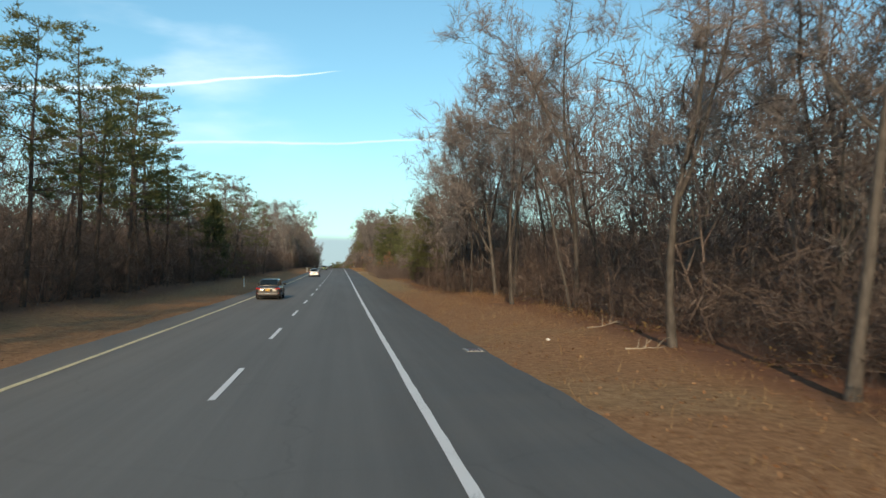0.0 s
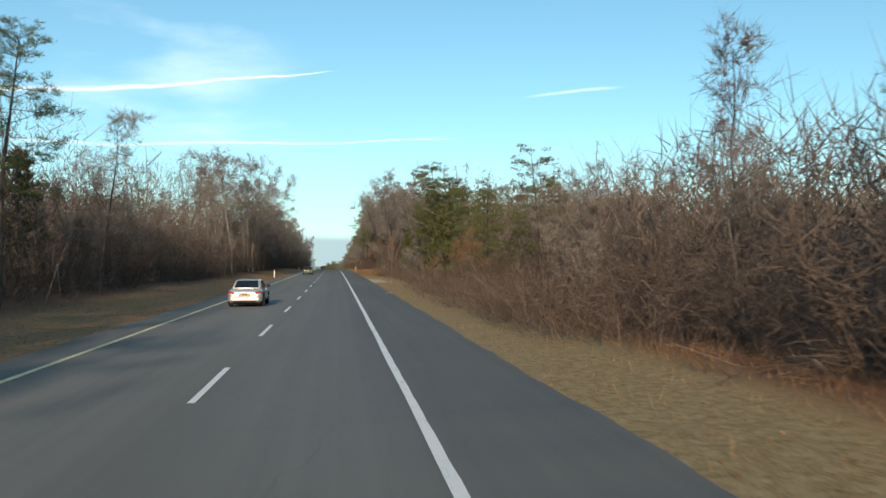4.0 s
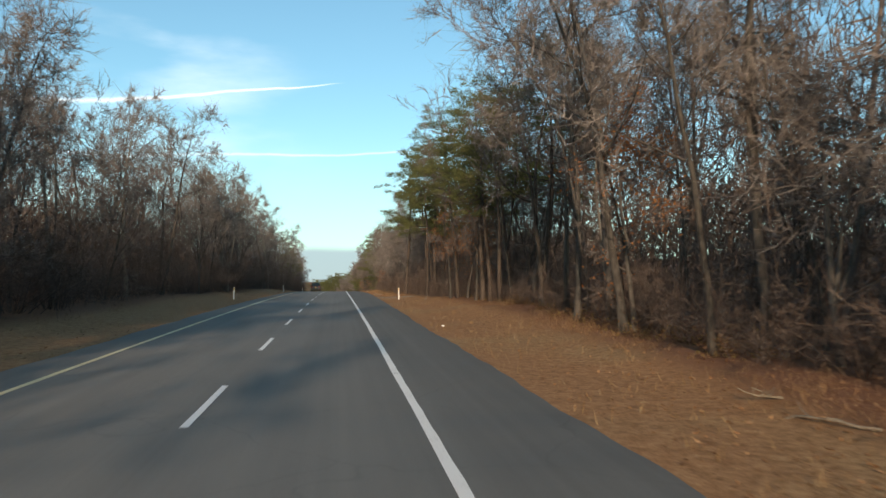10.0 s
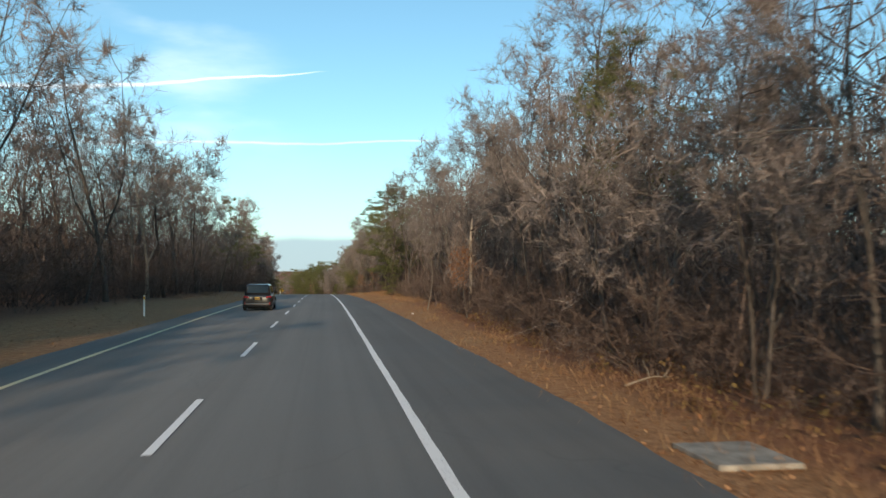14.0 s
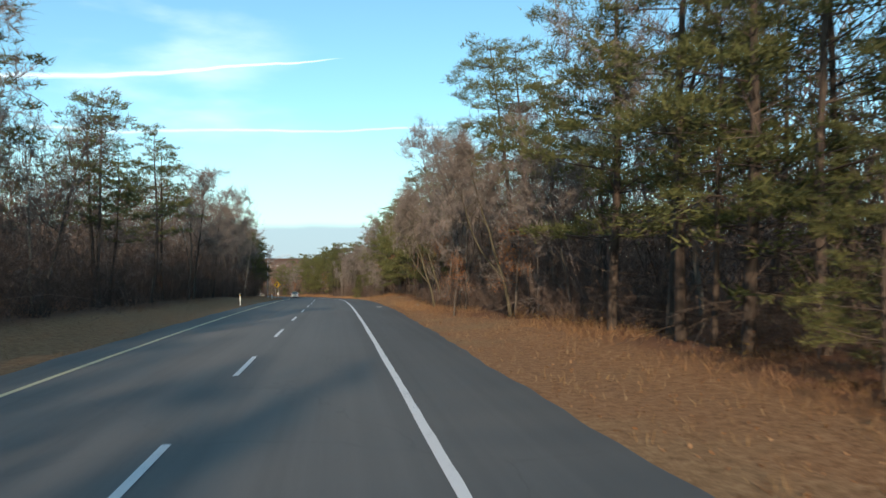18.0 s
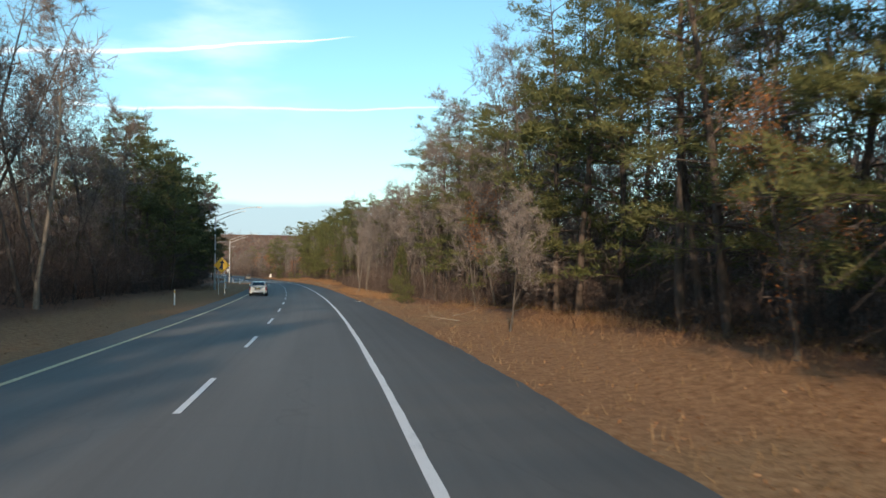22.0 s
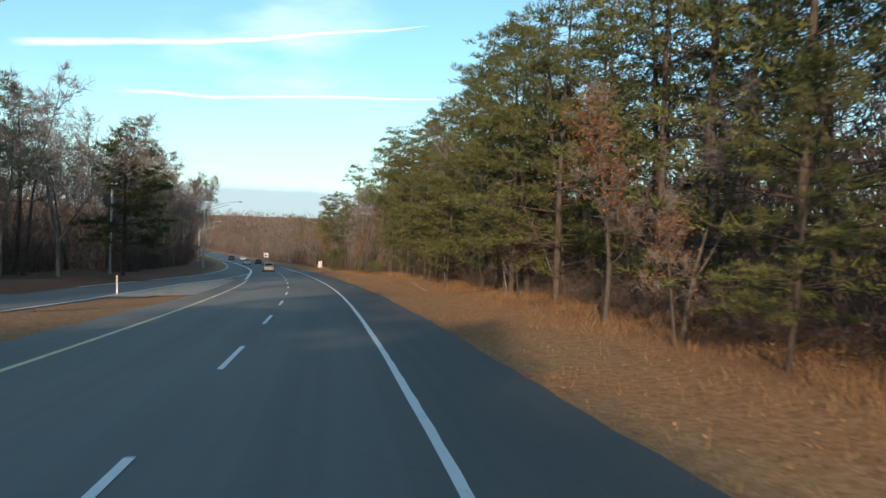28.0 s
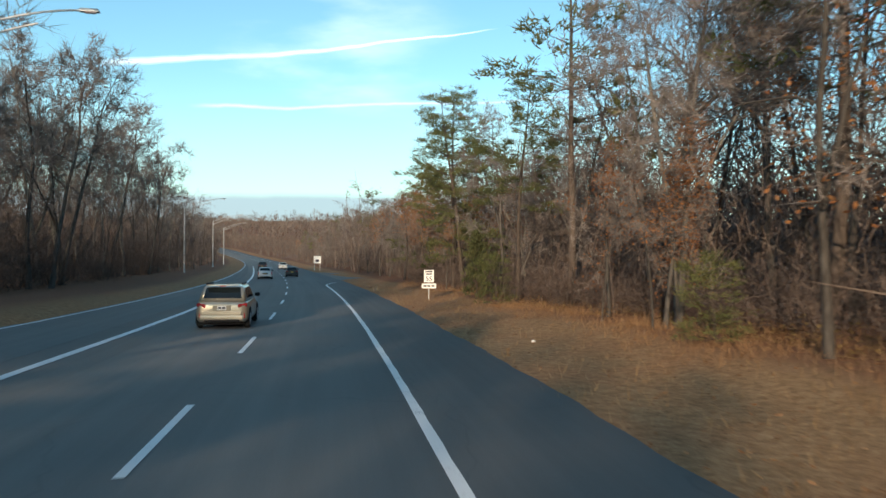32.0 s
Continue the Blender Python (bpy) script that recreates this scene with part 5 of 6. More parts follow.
def car(name, label, paint, length, width, height, belt, nose, tail, roof, top_paint=None, plate=PLATE_GOLD, lights="wide", wheel=0.32, suv=False, extras=()):
    """A car, front towards +y. belt: height of the body's shoulder; nose, tail: lengths of bonnet and boot;
    roof: (rear, front) of the roof as shares of the cabin."""
    root = new(name)
    L, W = length / 2, width / 2

    def ring(y, w, z0, z1):
        d = z1 - z0
        half = [(0.55, 0), (0.86, 0.02), (0.97, 0.14), (1.0, 0.38), (0.985, 0.62), (0.95, 0.84), (0.87, 0.97), (0.5, 1.0)]
        pts = [(w * x, y, z0 + d * z) for x, z in half]
        return pts + [(-x, yy, z) for x, yy, z in pts[::-1]]

    b = belt
    rear_h = b if tail < 0.2 else b - 0.02
    prof = [(-L, W * 0.70, 0.40, rear_h - 0.24), (-L + 0.02, W * 0.82, 0.34, rear_h - 0.14), (-L + 0.06, W * 0.90, 0.28, rear_h - 0.07), (-L + 0.13, W * 0.95, 0.24, rear_h - 0.02), (-L + 0.24, W * 0.98, 0.22, rear_h), (-L * 0.5, W, 0.20, b + 0.01), (0, W, 0.20, b),
            (L - nose, W, 0.20, b - 0.01), (L - nose * 0.4, W * 0.98, 0.20, b - 0.10), (L - 0.15, W * 0.92, 0.22, b - 0.20), (L, W * 0.78, 0.34, b - 0.34)]
    body = part("body", loft([ring(*p) for p in prof]), paint, root)
    y0, y1 = -L + tail, L - nose
    span_y = y1 - y0
    r0, r1 = y0 + span_y * roof[0], y0 + span_y * roof[1]
    bm = bmesh.new()
    lo = [(-W * 0.90, y0, b - 0.05), (W * 0.90, y0, b - 0.05), (W * 0.93, y1, b - 0.06), (-W * 0.93, y1, b - 0.06)]
    tw = W * (0.76 if suv else 0.70)
    hi = [(-tw, r0, height - 0.05), (tw, r0, height - 0.05), (tw, r1, height - 0.03), (-tw, r1, height - 0.03)]
    vl, vh = [bm.verts.new(p) for p in lo], [bm.verts.new(p) for p in hi]
    for i in range(4):
        bm.faces.new((vl[i], vl[(i + 1) % 4], vh[(i + 1) % 4], vh[i]))
    bm.faces.new(vh)
    bm.faces.new(vl[::-1])
    bmesh.ops.recalc_face_normals(bm, faces=bm.faces)
    es = [e for e in bm.edges if not all(v in vl for v in e.verts)]
    bmesh.ops.bevel(bm, geom=es, offset=0.12, segments=4, affect="EDGES", profile=0.5)
    for f in bm.faces:
        f.smooth = True
    cabin = part("cabin", bm, top_paint or paint, root)

    def pane(nm, c4, label_=""):
        """A window pane set 8 mm proud of the cabin."""
        c4 = [Vector(c) for c in c4]
        n = (c4[1] - c4[0]).cross(c4[3] - c4[0]).normalized()
        if n.dot(sum(c4, Vector()) / 4 - Vector((0, (y0 + y1) / 2, height * 0.7))) < 0:
            n = -n
        bm = bmesh.new()
        a = [bm.verts.new(c + n * 0.010) for c in c4]
        d = [bm.verts.new(c - n * 0.01) for c in c4]
        bm.faces.new(a)
        for i in range(4):
            bm.faces.new((a[i], a[(i + 1) % 4], d[(i + 1) % 4], d[i]))
        bmesh.ops.recalc_face_normals(bm, faces=bm.faces)
        return part(nm, bm, GLASS, cabin, label_)

    def mixp(p, q, t):
        return Vector(p).lerp(Vector(q), t)

    def quad(a, b_, c, d, u0, u1, w0, w1):
        """The part of the quad a b c d (bottom a b, top d c) between shares u and w."""
        f = lambda u, w: mixp(mixp(a, b_, u), mixp(d, c, u), w)
        return [f(u0, w0), f(u1, w0), f(u1, w1), f(u0, w1)]

    pane("rear_window", quad(lo[0], lo[1], hi[1], hi[0], 0.09, 0.91, 0.20, 0.90))
    pane("windscreen", quad(lo[3], lo[2], hi[2], hi[3], 0.07, 0.93, 0.14, 0.92))
    for sg in (1, -1):
        A, B, C, D = ((lo[1], lo[2], hi[2], hi[1]) if sg > 0 else (lo[0], lo[3], hi[3], hi[0]))
        for u0, u1 in ((0.13, 0.47), (0.51, 0.86)):
            pane("side_window", quad(A, B, C, D, u0, u1, 0.18, 0.86))
        bm = bmesh.new()
        box(bm, (0.20, 0.12, 0.14), (sg * (W + 0.05), y1 - 0.42, b + 0.08), bevel=0.05)
        part("wing_mirror", bm, paint if paint is CAR_WHITE else PLASTIC, root)
        for yy in (y0 + span_y * 0.42, y0 + span_y * 0.80):
            bm = bmesh.new()
            box(bm, (0.025, 0.18, 0.03), (sg * (W * 0.985), yy - 0.2, b - 0.16), bevel=0.008)
            part("door_handle", bm, CHROME if name == "saloon_car" else paint, root)
        bm = bmesh.new()
        if lights == "tall":
            box(bm, (0.13, 0.16, 0.42), (sg * W * 0.85, -L + 0.11, b - 0.28), (0, 0, sg * 14), 0.04)
        elif lights == "round":
            box(bm, (0.20, 0.14, 0.30), (sg * W * 0.80, -L + 0.09, b - 0.26), (0, 0, sg * 8), 0.06)
        else:
            box(bm, (0.34, 0.15, 0.14), (sg * W * 0.75, -L + 0.10, b - 0.19), (0, sg * -8, sg * 20), 0.045)
        tl = part("tail_light", bm, RED_LENS, root, "red tail light")
        if lights == "round":
            bm = bmesh.new()
            box(bm, (0.23, 0.12, 0.33), (sg * W * 0.80, -L + 0.105, b - 0.26), (0, 0, sg * 8), 0.06)
            part("ring", bm, CHROME, tl, "chrome ring")
            bm = bmesh.new()
            box(bm, (0.13, 0.02, 0.12), (sg * W * 0.79, -L + 0.018, b - 0.20), (0, 0, sg * 8), 0.008)
            part("reversing_lens", bm, CLEAR_LENS, tl, "clear lens")
        bm = bmesh.new()
        box(bm, (0.10, 0.03, 0.06 if not suv else 0.18), (sg * W * 0.80, -L + 0.035, 0.47), bevel=0.012)
        part("reflector", bm, RED_LENS, root, "small red bumper reflector")
        for yy in (-L + 0.72 if tail < 0.3 else -L + 0.95, L - 0.85):
            wm = bmesh.new()
            c = (sg * (W - 0.10), yy, wheel)
            rod(wm, (c[0] - 0.10, yy, wheel), (c[0] + 0.10, yy, wheel), wheel, sides=24)
            bmesh.ops.bevel(wm, geom=[e for e in wm.edges if e.calc_face_angle(0) > 0.9], offset=0.03, segments=2, affect="EDGES")
            wh = part("wheel", wm, RUBBER, root)
            rm = bmesh.new()
            x = c[0] + sg * 0.105
            rod(rm, (x - sg * 0.02, yy, wheel), (x, yy, wheel), wheel * 0.66, wheel * 0.60, 20)
            for k in range(5):
                a = k * 1.2566
                box(rm, (0.02, 0.07, wheel * 0.55), (x + sg * 0.006, yy + math.sin(a) * wheel * 0.3, wheel + math.cos(a) * wheel * 0.3), (-math.degrees(a), 0, 0), 0.006)
            part("rim", rm, ALLOY, wh)
            am = bmesh.new()
            for k in range(9):
                a = radians(-10 + 200 * k / 8)
                box(am, (0.03, (wheel + 0.05) * 0.42, 0.06), (sg * (W - 0.005), yy + math.cos(a) * (wheel + 0.045), wheel + math.sin(a) * (wheel + 0.045)), (math.degrees(a) + 90, 0, 0))
            part("wheel_arch", am, PLASTIC, root)
    bm = bmesh.new()
    box(bm, (W * 1.66, 0.16, 0.20), (0, -L + 0.06, 0.40), bevel=0.07)
    bumper = part("rear_bumper", bm, paint, root)
    bm = bmesh.new()
    box(bm, (W * 1.30, 0.10, 0.10), (0, -L + 0.035, 0.30), bevel=0.035)
    part("valance", bm, PLASTIC, bumper, "black lower valance")
    bm = bmesh.new()
    box(bm, (W * 1.62, length * 0.86, 0.12), (0, 0, 0.20), bevel=0.02)
    part("underbody", bm, PLASTIC, root)
    pz = b - 0.27 if lights != "round" else b - 0.28
    bm = bmesh.new()
    box(bm, (0.62, 0.03, 0.22), (0, -L - 0.005, pz), (6, 0, 0), 0.02)
    part("plate_recess", bm, CHROME if lights == "tall" else paint, root)
    bm = bmesh.new()
    box(bm, (0.31, 0.012, 0.155), (0, -L - 0.028, pz), (6, 0, 0), 0.004)
    pl = part("number_plate", bm, plate, root, "registration plate with unreadable dark bars")
    for k in range(2):
        bm = bmesh.new()
        box(bm, (0.10, 0.004, 0.06), (-0.07 + 0.14 * k, -L - 0.037, pz), (6, 0, 0))
        part("plate_bar", bm, INK, pl)
    for nm, size, at, mat_ in extras:
        bm = bmesh.new()
        box(bm, size, at, bevel=min(size) * 0.3)
        part(nm, bm, mat_, root)
    return tagged(root, label, "car")


def park(c, s, off, yaw=0.0):
    """Stand a car on the road, its rear bumper at s."""
    ln = max(v.co.y for v in c.children[0].data.vertices)
    p = place(s + ln, off, 0.004)
    c.matrix_world = pose(*p, slope(s + ln), 0, heading(s + ln) + yaw)
    return c


park(car("saloon_car", "dark grey saloon car with a gold registration plate", CAR_GREY, 4.4, 1.72, 1.46, 0.95, 0.95, 0.55, (0.26, 0.72),
         extras=[("boot_trim", (0.75, 0.03, 0.05), (0, -2.205, 0.80), CHROME), ("lower_trim", (0.42, 0.04, 0.05), (0, -2.20, 0.42), CHROME)]), 88.6, -2.7)
park(car("saloon_car", "silver saloon car with red tail lights", CAR_SILVER, 4.7, 1.80, 1.44, 0.94, 1.05, 0.75, (0.26, 0.70)), 173.0, -2.3)
park(car("sport_utility_car", "black sport utility car in the fast lane", CAR_BLACK, 4.6, 1.85, 1.72, 1.05, 0.95, 0.10, (0.06, 0.74), suv=True, wheel=0.36), 430.0, -2.0)
park(car("convertible", "small dark green convertible with a black soft top", CAR_GREEN, 3.7, 1.68, 1.41, 0.96, 0.85, 0.22, (0.12, 0.70), CLOTH, lights="round", wheel=0.31,
         extras=[("boot_trim", (0.45, 0.03, 0.03), (0, -1.87, 0.84), CHROME), ("lower_trim", (1.1, 0.04, 0.035), (0, -1.885, 0.44), CHROME), ("tailpipe", (0.09, 0.10, 0.06), (-0.07, -1.88, 0.30), CHROME),
                 ("tailpipe", (0.09, 0.10, 0.06), (0.07, -1.88, 0.30), CHROME), ("side_trim", (1.70, 2.2, 0.025), (0, -0.1, 0.965), CHROME),
                 ("fog_lamp", (0.26, 0.03, 0.07), (-0.52, -1.885, 0.46), RED_LENS), ("fog_lamp", (0.26, 0.03, 0.07), (0.52, -1.885, 0.46), RED_LENS)]), 269.8, -2.3)
park(car("saloon_car", "pearl white luxury saloon with tall red tail lights", CAR_WHITE, 5.1, 1.85, 1.52, 1.04, 1.15, 0.50, (0.30, 0.70), lights="tall", wheel=0.35,
         extras=[("boot_lip", (1.15, 0.10, 0.03), (0, -2.50, 1.045), PLASTIC), ("boot_trim", (1.05, 0.03, 0.045), (0, -2.565, 0.90), CHROME),
                 ("lower_trim", (1.25, 0.04, 0.05), (0, -2.57, 0.36), PLASTIC), ("tailpipe", (0.2, 0.08, 0.06), (-0.62, -2.56, 0.30), CHROME), ("tailpipe", (0.2, 0.08, 0.06), (0.62, -2.56, 0.30), CHROME)]), 666.8, -2.85)
park(car("estate_car", "champagne estate car with roof rails and dark lower trim", CAR_BEIGE, 4.8, 1.84, 1.55, 1.02, 1.05, 0.06, (0.15, 0.72), plate=PLATE_WHITE, suv=True, wheel=0.34,
         extras=[("roof_rail", (0.05, 1.7, 0.06), (-0.62, -0.75, 1.57), PLASTIC), ("roof_rail", (0.05, 1.7, 0.06), (0.62, -0.75, 1.57), PLASTIC), ("roof_spoiler", (1.1, 0.2, 0.03), (0, -1.94, 1.53), CAR_BEIGE),
                 ("bumper_step", (1.35, 0.06, 0.12), (0, -2.42, 0.56), CAR_BEIGE), ("high_brake_light", (0.2, 0.03, 0.025), (0, -2.04, 1.50), RED_LENS)]), 871.4, -1.38)
# added repeat of the pearl white saloon, in silver, at its later place
park(car("saloon_car", "silver saloon far ahead in the middle lane, repeating the pearl white saloon", CAR_SILVER, 4.9, 1.82, 1.48, 0.98, 1.05, 0.6, (0.28, 0.70), lights="tall"), 944.0, -2.4)
# added second stand-in for the green convertible, further along the road
park(car("hatchback_car", "small dark hatchback far ahead, standing in for the green convertible again", CAR_BLACK, 3.8, 1.70, 1.42, 0.96, 0.85, 0.15, (0.12, 0.70)), 955.0, 1.2)
park(car("saloon_car", "white saloon car far ahead near the side road", CAR_WHITE, 4.7, 1.80, 1.46, 0.95, 1.05, 0.7, (0.26, 0.70)), 1016.0, 1.9)
park(car("sport_utility_car", "dark grey car far down the hill", CAR_GREY, 4.6, 1.85, 1.70, 1.05, 0.95, 0.10, (0.06, 0.74), suv=True), 1010.0, -2.4)


def street_lamp(arm):
    """A tall galvanised pole with a trussed arm towards the road (+x)."""
    root = new("street_lamp")
    bm = bmesh.new()
    rod(bm, (0, 0, 0), (0, 0, 9.6), 0.13, 0.08, 12)
    pole = part("pole", bm, STEEL, root)
    bm = bmesh.new()
    rod(bm, (0, 0, -0.2), (0, 0, 0.5), 0.19, 0.15, 10)
    part("base", bm, STEEL, root)
    for z0, z1, e in ((9.55, 10.95, 0.0), (8.9, 10.6, 0.9)):
        b = Bits()
        b.tube([(arm * t, 0, z0 + (z1 - z0) * math.sin(t * 1.5)) for t in np.linspace(0, 1 if not e else 0.72, 9)], np.linspace(0.05, 0.04, 9), 8)
        part("arm", b.mesh("arm", STEEL, True), STEEL, root)
    bm = bmesh.new()
    box(bm, (0.75, 0.28, 0.13), (arm + 0.25, 0, 10.95), bevel=0.04, taper=(0.8, 0.7))
    head = part("luminaire", bm, STEEL, root, "grey cobra-head luminaire, unlit")
    bm = bmesh.new()
    box(bm, (0.4, 0.2, 0.05), (arm + 0.3, 0, 10.87), bevel=0.02)
    part("lens", bm, CLEAR_LENS, head)
    return tagged(root, "tall galvanised street lamp with a trussed arm, unlit", "street lamp", "street lamps")


first_lamp = street_lamp(5.3)
LAMPS = [(691, -9.2), (763, -10.6), (823, -17.6), (873, -11.8), (966, -14.0), (1018, -12.5), (1062, -11.5)]
for i, (s, o) in enumerate(LAMPS):
    m = pose(*place(s, o, float(lie(s, o))), 0, 0, heading(s))
    if i:
        copy_thing(first_lamp, m)
    else:
        first_lamp.matrix_world = m


def flat_shape(name, outline, thick, material, parent, at, turn, label=""):
    """A plate cut to an outline in its own x-z plane."""
    bm = bmesh.new()
    f = bm.faces.new([bm.verts.new((x, 0, z)) for x, z in outline])
    g = bmesh.ops.extrude_face_region(bm, geom=[f])
    bmesh.ops.translate(bm, vec=(0, thick, 0), verts=[v for v in g["geom"] if isinstance(v, bmesh.types.BMVert)])
    bmesh.ops.recalc_face_normals(bm, faces=bm.faces)
    bmesh.ops.transform(bm, matrix=pose(*at, *turn), verts=bm.verts)
    return part(name, bm, material, parent, label)


# merge sign
sg = new("merge_sign")
d = 0.86
plate = flat_shape("sign_plate", [(0, -d), (d, 0), (0, d), (-d, 0)], 0.01, SIGN_YELLOW, sg, (0, 0, 2.85), (0, 0, 0), "yellow diamond plate")
e = d * 0.93
for sx in (1, -1):
    for a, b_ in (((0, -e), (e * sx, 0)), ((e * sx, 0), (0, e))):
        bm = bmesh.new()
        rod(bm, (a[0], -0.004, 2.85 + a[1]), (b_[0], -0.004, 2.85 + b_[1]), 0.011, sides=6)
        part("border", bm, INK, plate)
flat_shape("arrow", [(-0.09, -0.5), (0.09, -0.5), (0.09, 0.2), (0.26, 0.2), (0, 0.58), (-0.26, 0.2), (-0.09, 0.2)], 0.006, INK, plate, (0.02, -0.008, 2.85), (0, 0, 0))
flat_shape("side_arrow", [(-0.34, -0.40), (-0.20, -0.48), (-0.05, -0.16), (-0.05, 0.10), (-0.13, 0.06)], 0.006, INK, plate, (0.02, -0.008, 2.85), (0, 0, 0))
for x in (-0.32, 0.32):
    bm = bmesh.new()
    box(bm, (0.07, 0.045, 3.6), (x, 0.045, 0.9), bevel=0.006)
    part("post", bm, STEEL, sg)
tagged(sg, "yellow diamond merge sign on two steel posts", "road sign")
sg.matrix_world = pose(*place(672, -6.9, float(lie(672, -6.9)) + 0.4), 0, 0, heading(640) + 2)


def text_mesh(body, size, material, parent, at, name):
    cu = bpy.data.curves.new(name, "FONT")
    cu.body, cu.size, cu.align_x, cu.align_y, cu.extrude = body, size, "CENTER", "CENTER", 0.002
    ob = bpy.data.objects.new("tmp", cu)
    scene.collection.objects.link(ob)
    bpy.context.view_layer.update()
    me = bpy.data.meshes.new_from_object(ob.evaluated_get(bpy.context.evaluated_depsgraph_get()))
    bpy.data.objects.remove(ob)
    me.transform(pose(*at, 90, 0, 0))
    me.materials.clear()
    return part(name, me, material, parent)


sp = new("speed_limit_sign")
bm = bmesh.new()
box(bm, (0.68, 0.012, 0.84), (0, 0, 2.05), bevel=0.004)
pl = part("sign_plate", bm, SIGN_WHITE, sp, "white plate")
text_mesh("55", 0.46, INK, pl, (0, -0.011, 1.86), "numerals")
for z, w in ((2.36, 0.48), (2.20, 0.40)):
    bm = bmesh.new()
    box(bm, (w, 0.004, 0.09), (0, -0.009, z))
    part("letter_bar", bm, INK, pl)
bm = bmesh.new()
box(bm, (1.0, 0.012, 0.34), (0, 0, 1.38), bevel=0.004)
pq = part("lower_plate", bm, SIGN_WHITE, sp, "white plate with a dark bar of small writing")
for k in range(3):
    bm = bmesh.new()
    box(bm, (0.22, 0.004, 0.10), (-0.28 + 0.28 * k, -0.009, 1.38))
    part("letter_bar", bm, INK, pq)
bm = bmesh.new()
box(bm, (0.07, 0.05, 2.9), (0, 0.035, 1.05), bevel=0.006)
part("post", bm, STEEL, sp)
tagged(sp, "white speed limit sign with a small plate below", "road sign")
sp.matrix_world = pose(*place(892.5, 9.0, -0.42), 0, 0, heading(880)) @ Matrix.Scale(0.92, 4)

fs = new("side_road_sign")
bm = bmesh.new()
box(bm, (1.5, 0.03, 1.5), (0, 0, 2.1), bevel=0.01)
pf = part("sign_plate", bm, SIGN_WHITE, fs, "broad white plate")
bm = bmesh.new()
box(bm, (0.7, 0.01, 0.5), (0, -0.02, 1.9))
part("dark_panel", bm, INK, pf)
for x in (-0.55, 0.55):
    bm = bmesh.new()
    box(bm, (0.09, 0.06, 3.0), (x, 0.05, 1.2), bevel=0.008)
    part("post", bm, STEEL, fs)
tagged(fs, "broad white sign on two posts beside the side road", "road sign")
fs.matrix_world = pose(*place(1010, 8.6, 0), 0, 0, heading(1000))

# marker posts
mp = new("marker_post")
bm = bmesh.new()
box(bm, (0.10, 0.02, 1.25), (0, 0, 0.5), bevel=0.006)
pp = part("post", bm, SIGN_WHITE, mp)
bm = bmesh.new()
box(bm, (0.085, 0.006, 0.16), (0, -0.014, 0.98), bevel=0.002)
part("reflector", bm, SIGN_YELLOW, pp, "yellow reflector")
tagged(mp, "slim white delineator post with a yellow reflector", "marker post", "delineator posts")
for i, (s, o) in enumerate([(117, -7.6), (250, -6.5), (356, -7.4), (423, -7.4), (490, -7.0), (556.5, -6.5), (642, -7.6), (697, -8.2), (356, 8.2), (752, -8.2), (788, -10.0)]):
    m = pose(*place(s, o, float(lie(s, o))), 0, (i * 37) % 5 - 2, heading(s))
    if i:
        copy_thing(mp, m)
    else:
        mp.matrix_world = m

# drains, side track, gore
for s, o in ((55, 6.05), (190.5, 6.25), (387.6, 7.65), (546, 5.95), (651.5, 6.2), (810.5, 5.7)):
    root = new("storm_drain")
    bm = bmesh.new()
    box(bm, (1.15, 1.35, 0.08) if s == 387.6 else (0.52, 0.85, 0.10), (0, 0, -0.035), bevel=0.02)
    slab = part("slab", bm, CONCRETE, root)
    if s != 387.6:
        bm = bmesh.new()
        box(bm, (0.44, 0.74, 0.02), (0, 0, 0.010), bevel=0.004)
        gr = part("grate", bm, STEEL, root)
        for k in range(6):
            bm = bmesh.new()
            box(bm, (0.36, 0.05, 0.008), (0, -0.3 + 0.12 * k, 0.023))
            part("slot", bm, INK, gr)
    tagged(root, "concrete storm drain slab with a steel grate" if s != 387.6 else "low flat concrete drain cover set in the verge", "drain", "storm drains")
    root.matrix_world = pose(*place(s, o, -0.02 if s == 387.6 else 0.0), slope(s), 0, heading(s))
tv, tf, tuv = [], [], []
n = 14
for i in range(n):
    o = 6.5 + i * 1.25
    for s in (361.5 + 0.22 * i + 0.4 * math.sin(i * 1.7), 365.2 + 0.30 * i + 0.4 * math.sin(i * 2.1)):
        tv.append(place(s, o, float(lie(s, o)) + 0.02))
        tuv.append((o, s))
    if i:
        tf.append((2 * i - 2, 2 * i, 2 * i + 1, 2 * i - 1))
tagged(new("side_track", mesh_of("side_track", tv, tf, GRAVEL, False, tuv)), "sandy gravel track leading into the woods", "track", kind="structure")
v, f, uv = strip(784, 826, [lambda s: np.minimum(ramp_in(s) - 0.1, -5.5), lambda s: np.minimum(ramp_in(s) - 0.1, -5.5) * 0.5 - 2.72, lambda s: -5.44 - 3.4 * np.clip((788 - s) / 4, 0, 1)], 0.009, 1.5)
tagged(new("gore_paving", mesh_of("gore_paving", v, f, GORE)), "pale concrete gore between slip road and highway", "paving", kind="structure")

# side road far ahead
v, f, uv = strip(938, 985, [6.3, lambda s: 6.4 + 16 * np.exp(-((s - 964) / 13.0) ** 2)], [0.004, 0.004], 1.5)
tagged(new("side_road", mesh_of("side_road", v, f, ASPHALT, False, uv)), "grey side road opening on the shoulder", "road", kind="structure")


